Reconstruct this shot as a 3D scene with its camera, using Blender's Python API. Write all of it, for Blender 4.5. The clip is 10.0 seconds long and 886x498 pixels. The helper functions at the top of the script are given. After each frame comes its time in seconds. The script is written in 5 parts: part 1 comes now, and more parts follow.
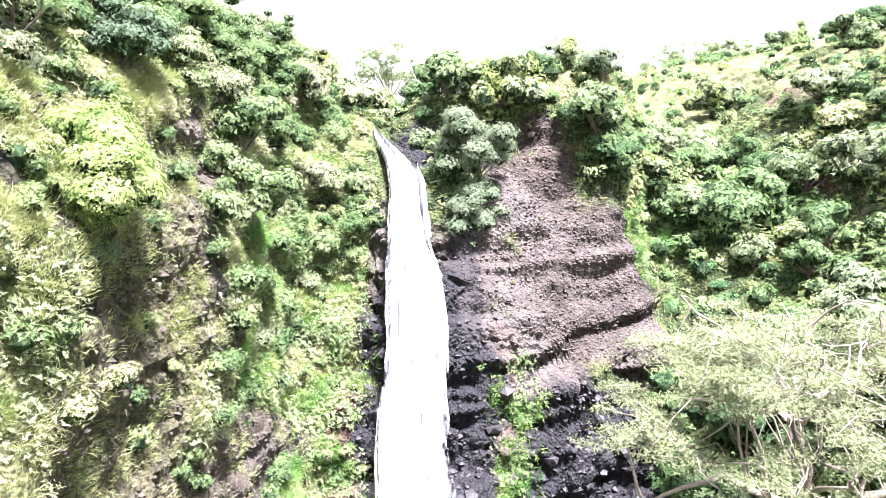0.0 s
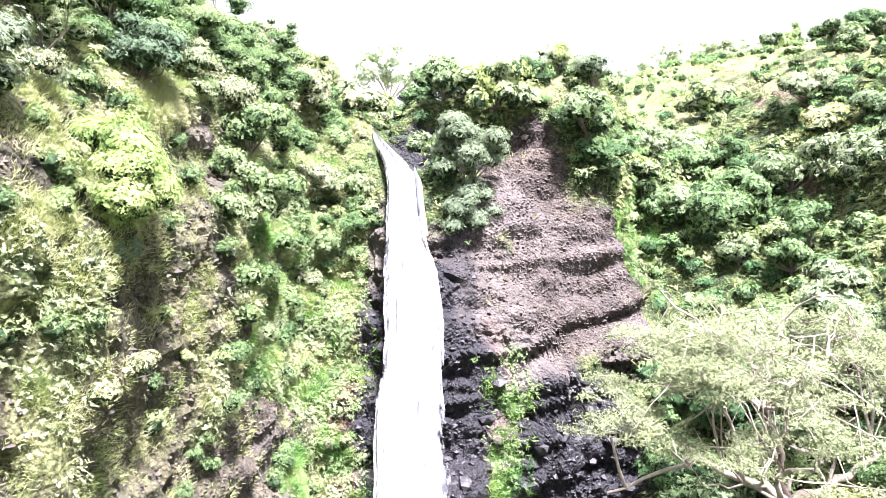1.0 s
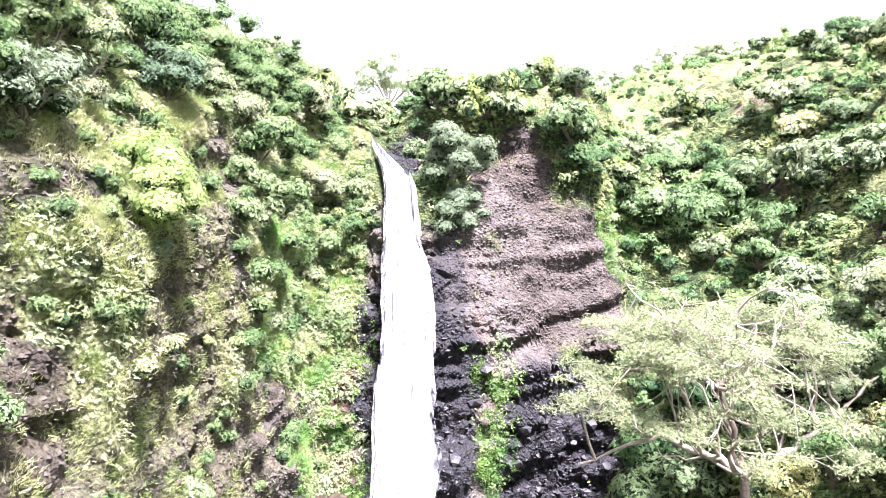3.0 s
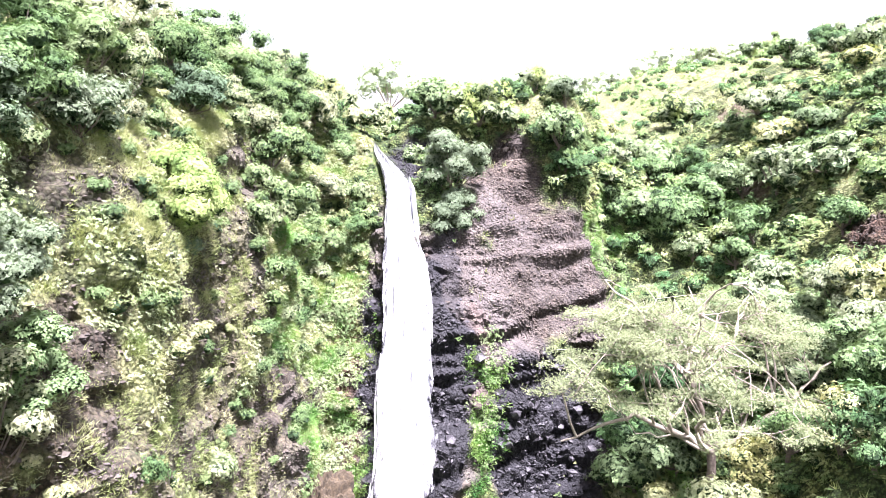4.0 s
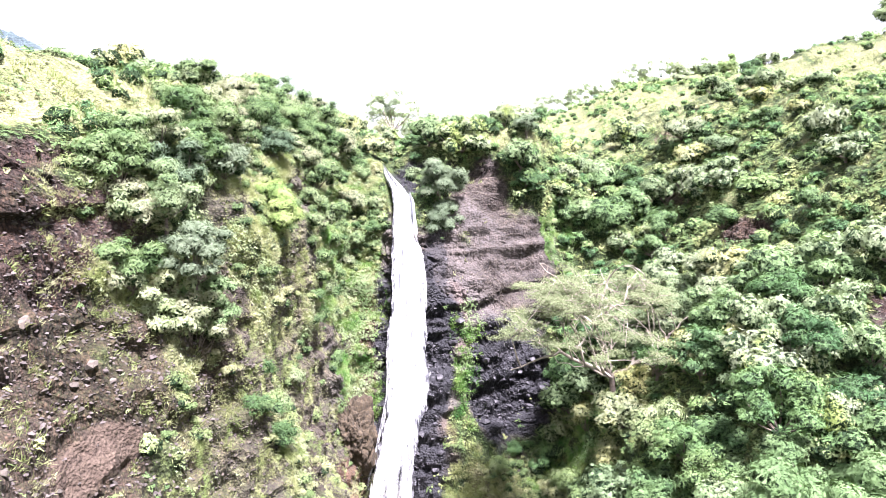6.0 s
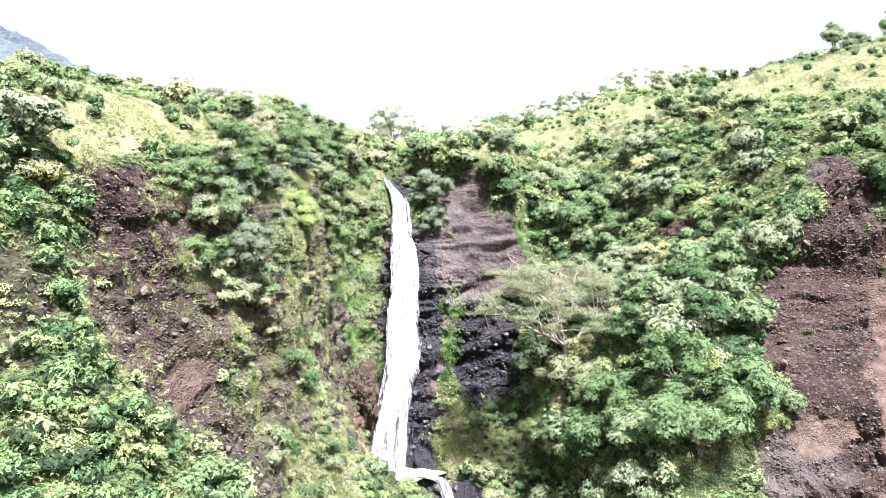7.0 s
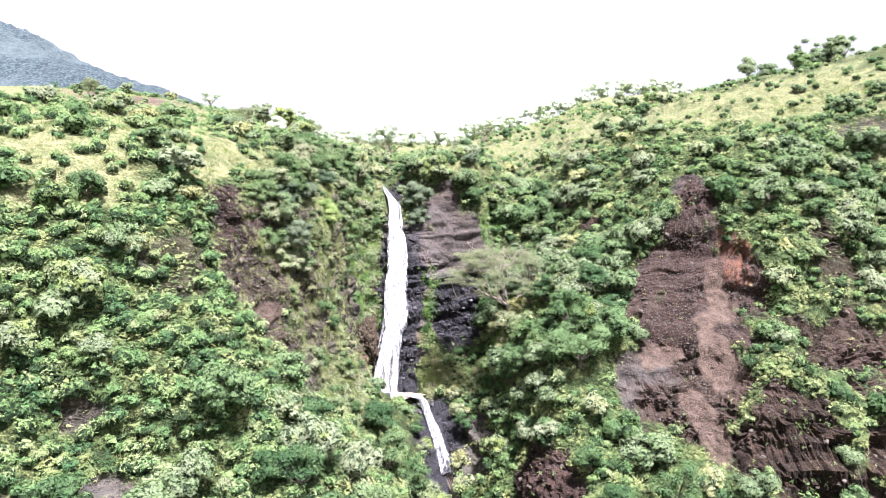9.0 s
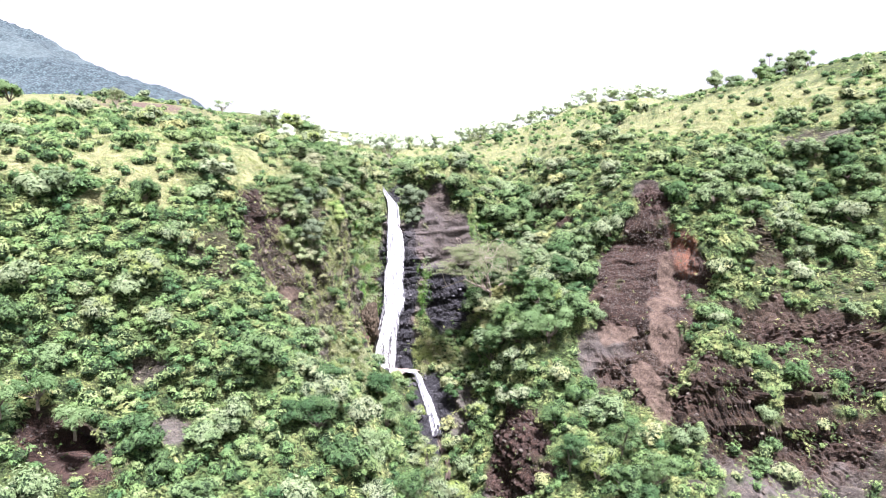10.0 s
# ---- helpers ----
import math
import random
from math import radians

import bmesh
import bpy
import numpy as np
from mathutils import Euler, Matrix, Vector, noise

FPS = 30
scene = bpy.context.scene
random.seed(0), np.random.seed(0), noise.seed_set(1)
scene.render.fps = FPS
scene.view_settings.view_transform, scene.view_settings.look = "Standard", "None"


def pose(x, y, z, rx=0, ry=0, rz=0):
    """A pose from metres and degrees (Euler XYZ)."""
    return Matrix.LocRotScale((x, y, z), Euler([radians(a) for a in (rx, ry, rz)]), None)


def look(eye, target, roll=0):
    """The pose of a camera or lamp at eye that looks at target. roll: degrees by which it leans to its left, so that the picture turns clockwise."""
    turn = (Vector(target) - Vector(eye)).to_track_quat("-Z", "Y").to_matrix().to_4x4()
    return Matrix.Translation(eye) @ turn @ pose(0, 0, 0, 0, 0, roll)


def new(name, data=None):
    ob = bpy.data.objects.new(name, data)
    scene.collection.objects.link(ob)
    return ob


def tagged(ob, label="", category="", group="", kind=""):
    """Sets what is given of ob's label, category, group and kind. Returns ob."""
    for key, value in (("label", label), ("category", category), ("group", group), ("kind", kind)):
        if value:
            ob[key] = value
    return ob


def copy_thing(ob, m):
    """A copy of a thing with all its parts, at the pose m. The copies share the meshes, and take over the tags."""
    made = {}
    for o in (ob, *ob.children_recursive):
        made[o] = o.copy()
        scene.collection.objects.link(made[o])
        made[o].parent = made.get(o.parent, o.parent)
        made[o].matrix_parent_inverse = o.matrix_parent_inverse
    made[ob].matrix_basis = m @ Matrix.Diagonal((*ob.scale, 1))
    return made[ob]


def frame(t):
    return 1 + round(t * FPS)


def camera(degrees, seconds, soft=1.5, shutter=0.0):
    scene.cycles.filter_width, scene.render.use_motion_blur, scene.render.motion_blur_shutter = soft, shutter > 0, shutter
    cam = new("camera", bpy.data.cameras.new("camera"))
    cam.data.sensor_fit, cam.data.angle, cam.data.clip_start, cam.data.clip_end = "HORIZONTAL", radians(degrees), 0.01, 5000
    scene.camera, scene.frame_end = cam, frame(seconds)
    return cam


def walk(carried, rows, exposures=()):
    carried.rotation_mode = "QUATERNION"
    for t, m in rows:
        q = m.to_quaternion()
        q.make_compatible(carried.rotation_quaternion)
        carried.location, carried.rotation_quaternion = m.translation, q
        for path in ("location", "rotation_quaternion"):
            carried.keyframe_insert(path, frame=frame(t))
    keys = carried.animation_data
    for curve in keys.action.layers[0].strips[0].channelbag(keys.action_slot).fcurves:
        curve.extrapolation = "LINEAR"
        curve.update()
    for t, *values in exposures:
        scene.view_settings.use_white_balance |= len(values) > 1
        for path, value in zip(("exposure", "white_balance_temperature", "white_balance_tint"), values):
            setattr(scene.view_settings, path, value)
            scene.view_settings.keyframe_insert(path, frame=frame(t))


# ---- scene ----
import itertools

cam = camera(61.2, 10.0, soft=0.5)
METRES, EYE, TILT, LEAN, TURN = 88.0, 28.0, -7.0, 0.0, 0.0
ROWS = [
    (0.0, 0.0, 0.0, 0.0, 0.0, 0.0, -0.0),
    (0.5, 0.0013, -0.0094, -0.0001, 0.03, -0.03, 0.02),
    (1.0, 0.0027, -0.02, -0.0003, 0.04, -0.08, 0.04),
    (1.5, 0.0039, -0.029, -0.0003, 0.05, -0.07, 0.05),
    (2.0, 0.0052, -0.0386, -0.0003, 0.06, -0.11, 0.07),
    (2.5, 0.0063, -0.048, -0.0003, 0.07, -0.14, 0.06),
    (4.0, 0.0106, -0.1001, -0.0007, 0.14, -0.24, 0.04),
    (4.5, 0.0106, -0.1315, -0.0012, 0.11, -0.2, 0.02),
    (5.0, 0.0118, -0.1775, -0.0021, 0.09, -0.15, 0.1),
    (6.5, 0.0261, -0.3866, -0.005, 0.19, -0.4, 0.31),
    (7.0, 0.034, -0.4709, -0.0063, 0.25, -0.49, 0.31),
    (7.5, 0.0415, -0.5513, -0.008, 0.28, -0.59, 0.29),
    (8.0, 0.0502, -0.6418, -0.0091, 0.31, -0.71, 0.26),
    (8.5, 0.0582, -0.7266, -0.0102, 0.32, -0.81, 0.22),
    (9.0, 0.0669, -0.82, -0.0118, 0.34, -0.89, 0.17),
    (9.5, 0.0743, -0.9044, -0.0136, 0.33, -0.99, 0.14),
    (10.0, 0.0817, -0.9962, -0.015, 0.32, -1.03, 0.1),
]
walk(cam, [(t, pose(0, 0, EYE, TILT, LEAN, TURN) @ pose(METRES * x, METRES * y, METRES * z, 90 + pitch, roll, yaw)) for t, x, y, z, yaw, pitch, roll in ROWS], [(0.0, 3.1, 6080, 27), (5.0, 2.96, 6050, 31), (7.5, 2.36, 6050, 27), (10.0, 2.2, 6050, 27)])

# ---------------------------------------------------------------- daylight: a bright hazy overcast sky
SUN_EL, SUN_AZ = 68.0, 145.0
world = bpy.data.worlds.new("sky")
scene.world = world
world.use_nodes = True
wn, wl = world.node_tree.nodes, world.node_tree.links
sky = wn.new("ShaderNodeTexSky")
sky.sky_type = "NISHITA"
sky.sun_disc = False
sky.sun_elevation, sky.sun_rotation = radians(SUN_EL), radians(SUN_AZ)
sky.altitude, sky.air_density, sky.dust_density, sky.ozone_density = 1800, 1.0, 6.0, 1.0
veil = wn.new("ShaderNodeMix")
veil.data_type = "RGBA"
veil.inputs["Factor"].default_value = 0.85
veil.inputs["B"].default_value = (9.6, 9.7, 9.9, 1)
wl.new(sky.outputs["Color"], veil.inputs["A"])
wl.new(veil.outputs["Result"], wn["Background"].inputs["Color"])
wn["Background"].inputs["Strength"].default_value = 0.028
sun = new("sun", bpy.data.lights.new("sun", "SUN"))
sun.data.energy, sun.data.angle, sun.data.color = 4.75, radians(8), (1.0, 0.98, 0.95)
az, el = radians(SUN_AZ), radians(SUN_EL)
sun.matrix_world = look((0, 0, 150), Vector((0, 0, 150)) - Vector((math.sin(az) * math.cos(el), math.cos(az) * math.cos(el), math.sin(el))))

# ---------------------------------------------------------------- materials
def node_material(name):
    m = bpy.data.materials.new(name)
    m.use_nodes = True
    return m, m.node_tree.nodes, m.node_tree.links, m.node_tree.nodes["Principled BSDF"]


def noise_node(n, l, vec, scale, detail=4.0, rough=0.55):
    t = n.new("ShaderNodeTexNoise")
    t.inputs["Scale"].default_value, t.inputs["Detail"].default_value, t.inputs["Roughness"].default_value = scale, detail, rough
    l.new(vec, t.inputs["Vector"])
    return t.outputs["Fac"]


def ramp_node(n, l, fac, *stops):
    r = n.new("ShaderNodeValToRGB")
    e = r.color_ramp.elements
    while len(e) < len(stops):
        e.new(0.5)
    for k, (p, c) in enumerate(stops):
        e[k].position, e[k].color = p, (*c, 1)
    l.new(fac, r.inputs["Fac"])
    return r.outputs["Color"]


def mix_node(n, l, fac, a, b, blend="MIX"):
    m = n.new("ShaderNodeMix")
    m.data_type, m.blend_type = "RGBA", blend
    for key, v in (("Factor", fac), ("A", a), ("B", b)):
        if isinstance(v, (int, float)):
            m.inputs[key].default_value = v
        elif isinstance(v, tuple):
            m.inputs[key].default_value = (*v, 1)
        else:
            l.new(v, m.inputs[key])
    return m.outputs["Result"]


def bump_node(n, l, bsdf, height, strength, distance):
    b = n.new("ShaderNodeBump")
    b.inputs["Strength"].default_value, b.inputs["Distance"].default_value = strength, distance
    l.new(height, b.inputs["Height"])
    l.new(b.outputs["Normal"], bsdf.inputs["Normal"])


def position(n):
    return n.new("ShaderNodeNewGeometry").outputs["Position"]


def ground_material():
    m, n, l, p = node_material("hillside_rock_and_turf")
    pos = position(n)
    fine, mid, big = noise_node(n, l, pos, 5.0, 8.0, 0.65), noise_node(n, l, pos, 0.9, 6.0), noise_node(n, l, pos, 0.13, 4.0)
    rock = ramp_node(n, l, mid, (0.28, (0.033, 0.028, 0.024)), (0.5, (0.066, 0.057, 0.048)), (0.72, (0.125, 0.109, 0.09)))
    grain = ramp_node(n, l, fine, (0.3, (0.5, 0.45, 0.45)), (0.7, (1.25, 1.2, 1.15)))
    rock = mix_node(n, l, 0.9, rock, grain, "MULTIPLY")
    cells = n.new("ShaderNodeTexVoronoi")
    cells.inputs["Scale"].default_value = 7.5
    warp = n.new("ShaderNodeMixRGB")
    warp.inputs["Fac"].default_value = 0.12
    l.new(pos, warp.inputs[1])
    nz = n.new("ShaderNodeTexNoise")
    nz.inputs["Scale"].default_value = 3.0
    l.new(pos, nz.inputs["Vector"])
    l.new(nz.outputs["Color"], warp.inputs[2])
    l.new(warp.outputs["Color"], cells.inputs["Vector"])
    tone = n.new("ShaderNodeSeparateColor")
    l.new(cells.outputs["Color"], tone.inputs["Color"])
    rock = mix_node(n, l, 0.75, rock, ramp_node(n, l, tone.outputs["Red"], (0.0, (0.5, 0.48, 0.5)), (0.6, (1.0, 1.0, 1.0)), (1.0, (1.75, 1.7, 1.65))), "MULTIPLY")
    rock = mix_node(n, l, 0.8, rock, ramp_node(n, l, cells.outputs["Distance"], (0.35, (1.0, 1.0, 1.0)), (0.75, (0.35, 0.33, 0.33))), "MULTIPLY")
    rock = mix_node(n, l, ramp_node(n, l, big, (0.42, (0, 0, 0)), (0.62, (1, 1, 1))), rock, mix_node(n, l, 0.4, rock, (0.16, 0.145, 0.14)))
    turf = ramp_node(n, l, mid, (0.3, (0.02, 0.04, 0.014)), (0.5, (0.06, 0.09, 0.032)), (0.72, (0.16, 0.175, 0.075)))
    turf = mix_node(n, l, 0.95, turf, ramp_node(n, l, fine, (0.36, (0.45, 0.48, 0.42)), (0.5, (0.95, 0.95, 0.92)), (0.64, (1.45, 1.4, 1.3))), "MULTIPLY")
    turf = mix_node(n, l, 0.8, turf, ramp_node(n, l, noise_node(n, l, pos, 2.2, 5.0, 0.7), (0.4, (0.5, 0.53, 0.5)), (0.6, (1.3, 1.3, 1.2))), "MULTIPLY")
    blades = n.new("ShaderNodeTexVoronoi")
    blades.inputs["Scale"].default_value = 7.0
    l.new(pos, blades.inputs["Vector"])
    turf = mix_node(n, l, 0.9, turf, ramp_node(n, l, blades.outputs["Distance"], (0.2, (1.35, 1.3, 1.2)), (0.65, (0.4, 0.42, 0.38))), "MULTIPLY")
    straw = ramp_node(n, l, fine, (0.3, (0.125, 0.16, 0.072)), (0.5, (0.265, 0.275, 0.15)), (0.72, (0.385, 0.37, 0.235)))
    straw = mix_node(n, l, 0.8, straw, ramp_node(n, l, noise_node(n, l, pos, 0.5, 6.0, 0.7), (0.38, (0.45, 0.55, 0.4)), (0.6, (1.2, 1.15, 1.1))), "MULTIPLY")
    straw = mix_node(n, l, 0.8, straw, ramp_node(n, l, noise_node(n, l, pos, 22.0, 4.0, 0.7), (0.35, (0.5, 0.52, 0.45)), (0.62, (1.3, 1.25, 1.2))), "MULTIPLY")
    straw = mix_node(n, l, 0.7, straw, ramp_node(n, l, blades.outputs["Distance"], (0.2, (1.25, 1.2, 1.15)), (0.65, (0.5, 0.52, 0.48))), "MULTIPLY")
    soil = ramp_node(n, l, fine, (0.3, (0.055, 0.039, 0.029)), (0.7, (0.135, 0.1, 0.076)))
    soil = mix_node(n, l, 0.7, soil, ramp_node(n, l, noise_node(n, l, pos, 1.4, 6.0, 0.7), (0.35, (0.55, 0.52, 0.5)), (0.65, (1.3, 1.3, 1.3))), "MULTIPLY")
    wet = ramp_node(n, l, fine, (0.3, (0.009, 0.009, 0.011)), (0.75, (0.036, 0.036, 0.04)))
    a = n.new("ShaderNodeVertexColor")
    a.layer_name = "cover"
    s = n.new("ShaderNodeSeparateColor")
    l.new(a.outputs["Color"], s.inputs["Color"])
    b = n.new("ShaderNodeVertexColor")
    b.layer_name = "earth"
    s2 = n.new("ShaderNodeSeparateColor")
    l.new(b.outputs["Color"], s2.inputs["Color"])
    # upright joints in the red-brown lava
    tall = n.new("ShaderNodeMapping")
    tall.inputs["Scale"].default_value = (1.5, 1.5, 0.16)
    l.new(pos, tall.inputs["Vector"])
    joint = n.new("ShaderNodeTexVoronoi")
    joint.feature = "DISTANCE_TO_EDGE"
    l.new(tall.outputs["Vector"], joint.inputs["Vector"])
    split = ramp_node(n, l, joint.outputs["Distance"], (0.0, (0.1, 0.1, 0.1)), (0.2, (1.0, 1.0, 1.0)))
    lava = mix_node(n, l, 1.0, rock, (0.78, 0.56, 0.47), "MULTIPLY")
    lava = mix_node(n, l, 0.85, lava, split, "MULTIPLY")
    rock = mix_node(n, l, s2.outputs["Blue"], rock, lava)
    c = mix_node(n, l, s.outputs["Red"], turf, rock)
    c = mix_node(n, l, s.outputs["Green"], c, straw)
    c = mix_node(n, l, s2.outputs["Red"], c, soil)
    c = mix_node(n, l, s2.outputs["Green"], c, mix_node(n, l, 0.9, ramp_node(n, l, mid, (0.35, (0.1, 0.058, 0.042)), (0.6, (0.17, 0.082, 0.05))), grain, "MULTIPLY"))
    c = mix_node(n, l, s.outputs["Blue"], c, wet)
    l.new(c, p.inputs["Base Color"])
    r = n.new("ShaderNodeMapRange")
    r.inputs["To Min"].default_value, r.inputs["To Max"].default_value = 0.9, 0.6
    l.new(s.outputs["Blue"], r.inputs["Value"])
    l.new(r.outputs["Result"], p.inputs["Roughness"])
    lump = n.new("ShaderNodeMath")
    lump.operation = "MULTIPLY_ADD"
    l.new(cells.outputs["Distance"], lump.inputs[0])
    lump.inputs[1].default_value = -0.55
    l.new(fine, lump.inputs[2])
    p.inputs["Specular IOR Level"].default_value = 0.25
    bump_node(n, l, p, lump.outputs["Value"], 0.9, 0.25)
    return m


def stone_material(name, dark, pale, rough):
    m, n, l, p = node_material(name)
    pos = position(n)
    rnd = n.new("ShaderNodeObjectInfo").outputs["Random"]
    isl = n.new("ShaderNodeNewGeometry").outputs["Random Per Island"]
    c = ramp_node(n, l, noise_node(n, l, pos, 4.0, 8.0, 0.7), (0.3, dark), (0.7, pale))
    c = mix_node(n, l, 0.6, c, ramp_node(n, l, rnd, (0.0, (0.6, 0.58, 0.58)), (1.0, (1.4, 1.35, 1.3))), "MULTIPLY")
    c = mix_node(n, l, 0.6, c, ramp_node(n, l, isl, (0.0, (0.6, 0.58, 0.58)), (1.0, (1.4, 1.35, 1.3))), "MULTIPLY")
    l.new(c, p.inputs["Base Color"])
    p.inputs["Roughness"].default_value = rough
    bump_node(n, l, p, noise_node(n, l, pos, 12.0, 6.0, 0.7), 0.6, 0.08)
    return m


def leaf_material(name, stops, translucent=0.18, per_plant=True, patchy=0.6, spread=0.2, leaflet=0.0, toned=False):
    """Leaves whose hue goes from plant to plant and from leaf to leaf."""
    m, n, l, p = node_material(name)
    rnd = n.new("ShaderNodeObjectInfo").outputs["Random"]
    isl = n.new("ShaderNodeNewGeometry").outputs["Random Per Island"]
    pos = position(n)
    sway = n.new("ShaderNodeMath")
    sway.operation = "ADD"
    sway.use_clamp = True
    mr = n.new("ShaderNodeMapRange")
    mr.inputs["From Min"].default_value, mr.inputs["From Max"].default_value = 0.25, 0.75
    mr.inputs["To Min"].default_value, mr.inputs["To Max"].default_value = -spread, spread
    l.new(noise_node(n, l, pos, patchy, 3.0), mr.inputs["Value"])
    l.new(mr.outputs["Result"], sway.inputs[0])
    if toned:
        own = n.new("ShaderNodeAttribute")
        own.attribute_name = "tone"
        l.new(own.outputs["Fac"], sway.inputs[1])
    elif per_plant:
        l.new(rnd, sway.inputs[1])
    else:
        sway.inputs[1].default_value = 0.5
    c = ramp_node(n, l, sway.outputs["Value"], *stops)
    c = mix_node(n, l, 0.85, c, ramp_node(n, l, isl, (0.0, (0.84, 0.86, 0.84)), (0.5, (1.0, 1.0, 1.0)), (1.0, (1.1, 1.09, 1.09))), "MULTIPLY")
    l.new(c, p.inputs["Base Color"])
    p.inputs["Roughness"].default_value = 0.65
    p.inputs["Specular IOR Level"].default_value = 0.14
    t = n.new("ShaderNodeBsdfTranslucent")
    l.new(mix_node(n, l, 1.0, c, (1.1, 1.25, 0.6), "MULTIPLY"), t.inputs["Color"])
    x = n.new("ShaderNodeMixShader")
    x.inputs["Fac"].default_value = translucent
    l.new(p.outputs["BSDF"], x.inputs[1])
    l.new(t.outputs["BSDF"], x.inputs[2])
    if leaflet:
        # each spray is cut into separate leaflets
        vo = n.new("ShaderNodeTexVoronoi")
        vo.inputs["Scale"].default_value = leaflet
        l.new(pos, vo.inputs["Vector"])
        cut = n.new("ShaderNodeMath")
        cut.operation = "LESS_THAN"
        cut.inputs[1].default_value = 0.62
        l.new(vo.outputs["Distance"], cut.inputs[0])
        clear = n.new("ShaderNodeBsdfTransparent")
        part_tone = n.new("ShaderNodeSeparateColor")
        l.new(vo.outputs["Color"], part_tone.inputs["Color"])
        kept = n.new("ShaderNodeMath")
        kept.operation = "GREATER_THAN"
        kept.inputs[1].default_value = 0.24
        l.new(part_tone.outputs["Green"], kept.inputs[0])
        both = n.new("ShaderNodeMath")
        both.operation = "MULTIPLY"
        l.new(cut.outputs["Value"], both.inputs[0])
        l.new(kept.outputs["Value"], both.inputs[1])
        y = n.new("ShaderNodeMixShader")
        l.new(both.outputs["Value"], y.inputs["Fac"])
        l.new(clear.outputs["BSDF"], y.inputs[1])
        l.new(x.outputs["Shader"], y.inputs[2])
        l.new(mix_node(n, l, 1.0, c, ramp_node(n, l, part_tone.outputs["Red"], (0.0, (0.8, 0.82, 0.78)), (1.0, (1.12, 1.1, 1.1))), "MULTIPLY"), p.inputs["Base Color"])
        x = y
    l.new(x.outputs["Shader"], n["Material Output"].inputs["Surface"])
    return m


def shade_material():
    m, n, l, p = node_material("crown_core_shade")
    # near-black colour stands in for the shade deep inside crowns
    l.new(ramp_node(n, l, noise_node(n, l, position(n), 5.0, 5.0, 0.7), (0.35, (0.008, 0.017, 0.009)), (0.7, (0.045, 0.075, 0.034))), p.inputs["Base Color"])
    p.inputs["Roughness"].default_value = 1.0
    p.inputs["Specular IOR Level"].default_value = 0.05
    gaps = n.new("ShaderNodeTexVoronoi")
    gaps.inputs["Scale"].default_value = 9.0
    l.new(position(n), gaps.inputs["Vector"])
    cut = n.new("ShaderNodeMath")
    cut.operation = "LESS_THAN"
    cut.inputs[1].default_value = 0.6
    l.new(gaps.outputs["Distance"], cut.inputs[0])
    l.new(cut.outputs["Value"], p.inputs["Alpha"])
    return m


def bark_material(name, dark, pale):
    m, n, l, p = node_material(name)
    pos = position(n)
    l.new(ramp_node(n, l, noise_node(n, l, pos, 6.0, 6.0, 0.65), (0.3, dark), (0.7, pale)), p.inputs["Base Color"])
    p.inputs["Roughness"].default_value = 0.9
    bump_node(n, l, p, noise_node(n, l, pos, 14.0, 5.0), 0.5, 0.04)
    return m


def water_material(name, low, high, clear, frayed=True):
    m, n, l, p = node_material(name)
    pos = position(n)
    st = n.new("ShaderNodeMapping")
    st.inputs["Scale"].default_value = (2.4, 2.4, 0.07)
    l.new(pos, st.inputs["Vector"])
    f = noise_node(n, l, st.outputs["Vector"], 1.0, 7.0, 0.65)
    fine = noise_node(n, l, st.outputs["Vector"], 3.1, 5.0, 0.6)
    tone = n.new("ShaderNodeMath")
    tone.operation = "MULTIPLY_ADD"
    l.new(fine, tone.inputs[0])
    tone.inputs[1].default_value = 0.35
    l.new(f, tone.inputs[2])
    l.new(ramp_node(n, l, tone.outputs["Value"], (0.44, low), (0.6, tuple(0.72 * a + 0.28 * b for a, b in zip(low, high))), (0.78, high)), p.inputs["Base Color"])
    p.inputs["Roughness"].default_value = 0.45
    bump_node(n, l, p, f, 0.5, 0.25)
    if not frayed:
        return m
    # the sheet frays into threads towards its edges
    rim = n.new("ShaderNodeAttribute")
    rim.attribute_name = "rim"
    fray = n.new("ShaderNodeMath")
    fray.operation = "MULTIPLY_ADD"
    l.new(rim.outputs["Fac"], fray.inputs[0])
    fray.inputs[1].default_value = -0.46
    l.new(tone.outputs["Value"], fray.inputs[2])
    lo = 0.62 if clear else 0.2
    a = ramp_node(n, l, fray.outputs["Value"], (lo - 0.1, (0.0, 0.0, 0.0)), (lo + 0.33, (1, 1, 1)))
    l.new(a, p.inputs["Alpha"])
    return m


GROUND = ground_material()
STONE = stone_material("brown_basalt", (0.036, 0.031, 0.026), (0.105, 0.092, 0.076), 0.9)
PALE_STONE = stone_material("grey_basalt", (0.042, 0.036, 0.034), (0.125, 0.108, 0.1), 0.9)
WET_STONE = stone_material("wet_black_basalt", (0.011, 0.011, 0.014), (0.042, 0.042, 0.048), 0.5)
TREE_LEAF = leaf_material("tree_leaves", [(0.0, (0.048, 0.106, 0.042)), (0.2, (0.094, 0.161, 0.065)), (0.45, (0.148, 0.23, 0.1)), (0.65, (0.187, 0.257, 0.128)), (0.85, (0.235, 0.276, 0.177)), (1.0, (0.23, 0.294, 0.0927))], leaflet=17.0)
BUSH_LEAF = leaf_material("bush_leaves", [(0.0, (0.071, 0.14, 0.054)), (0.25, (0.127, 0.204, 0.078)), (0.5, (0.2, 0.274, 0.112)), (0.75, (0.277, 0.312, 0.184)), (1.0, (0.332, 0.335, 0.142))], leaflet=17.0)
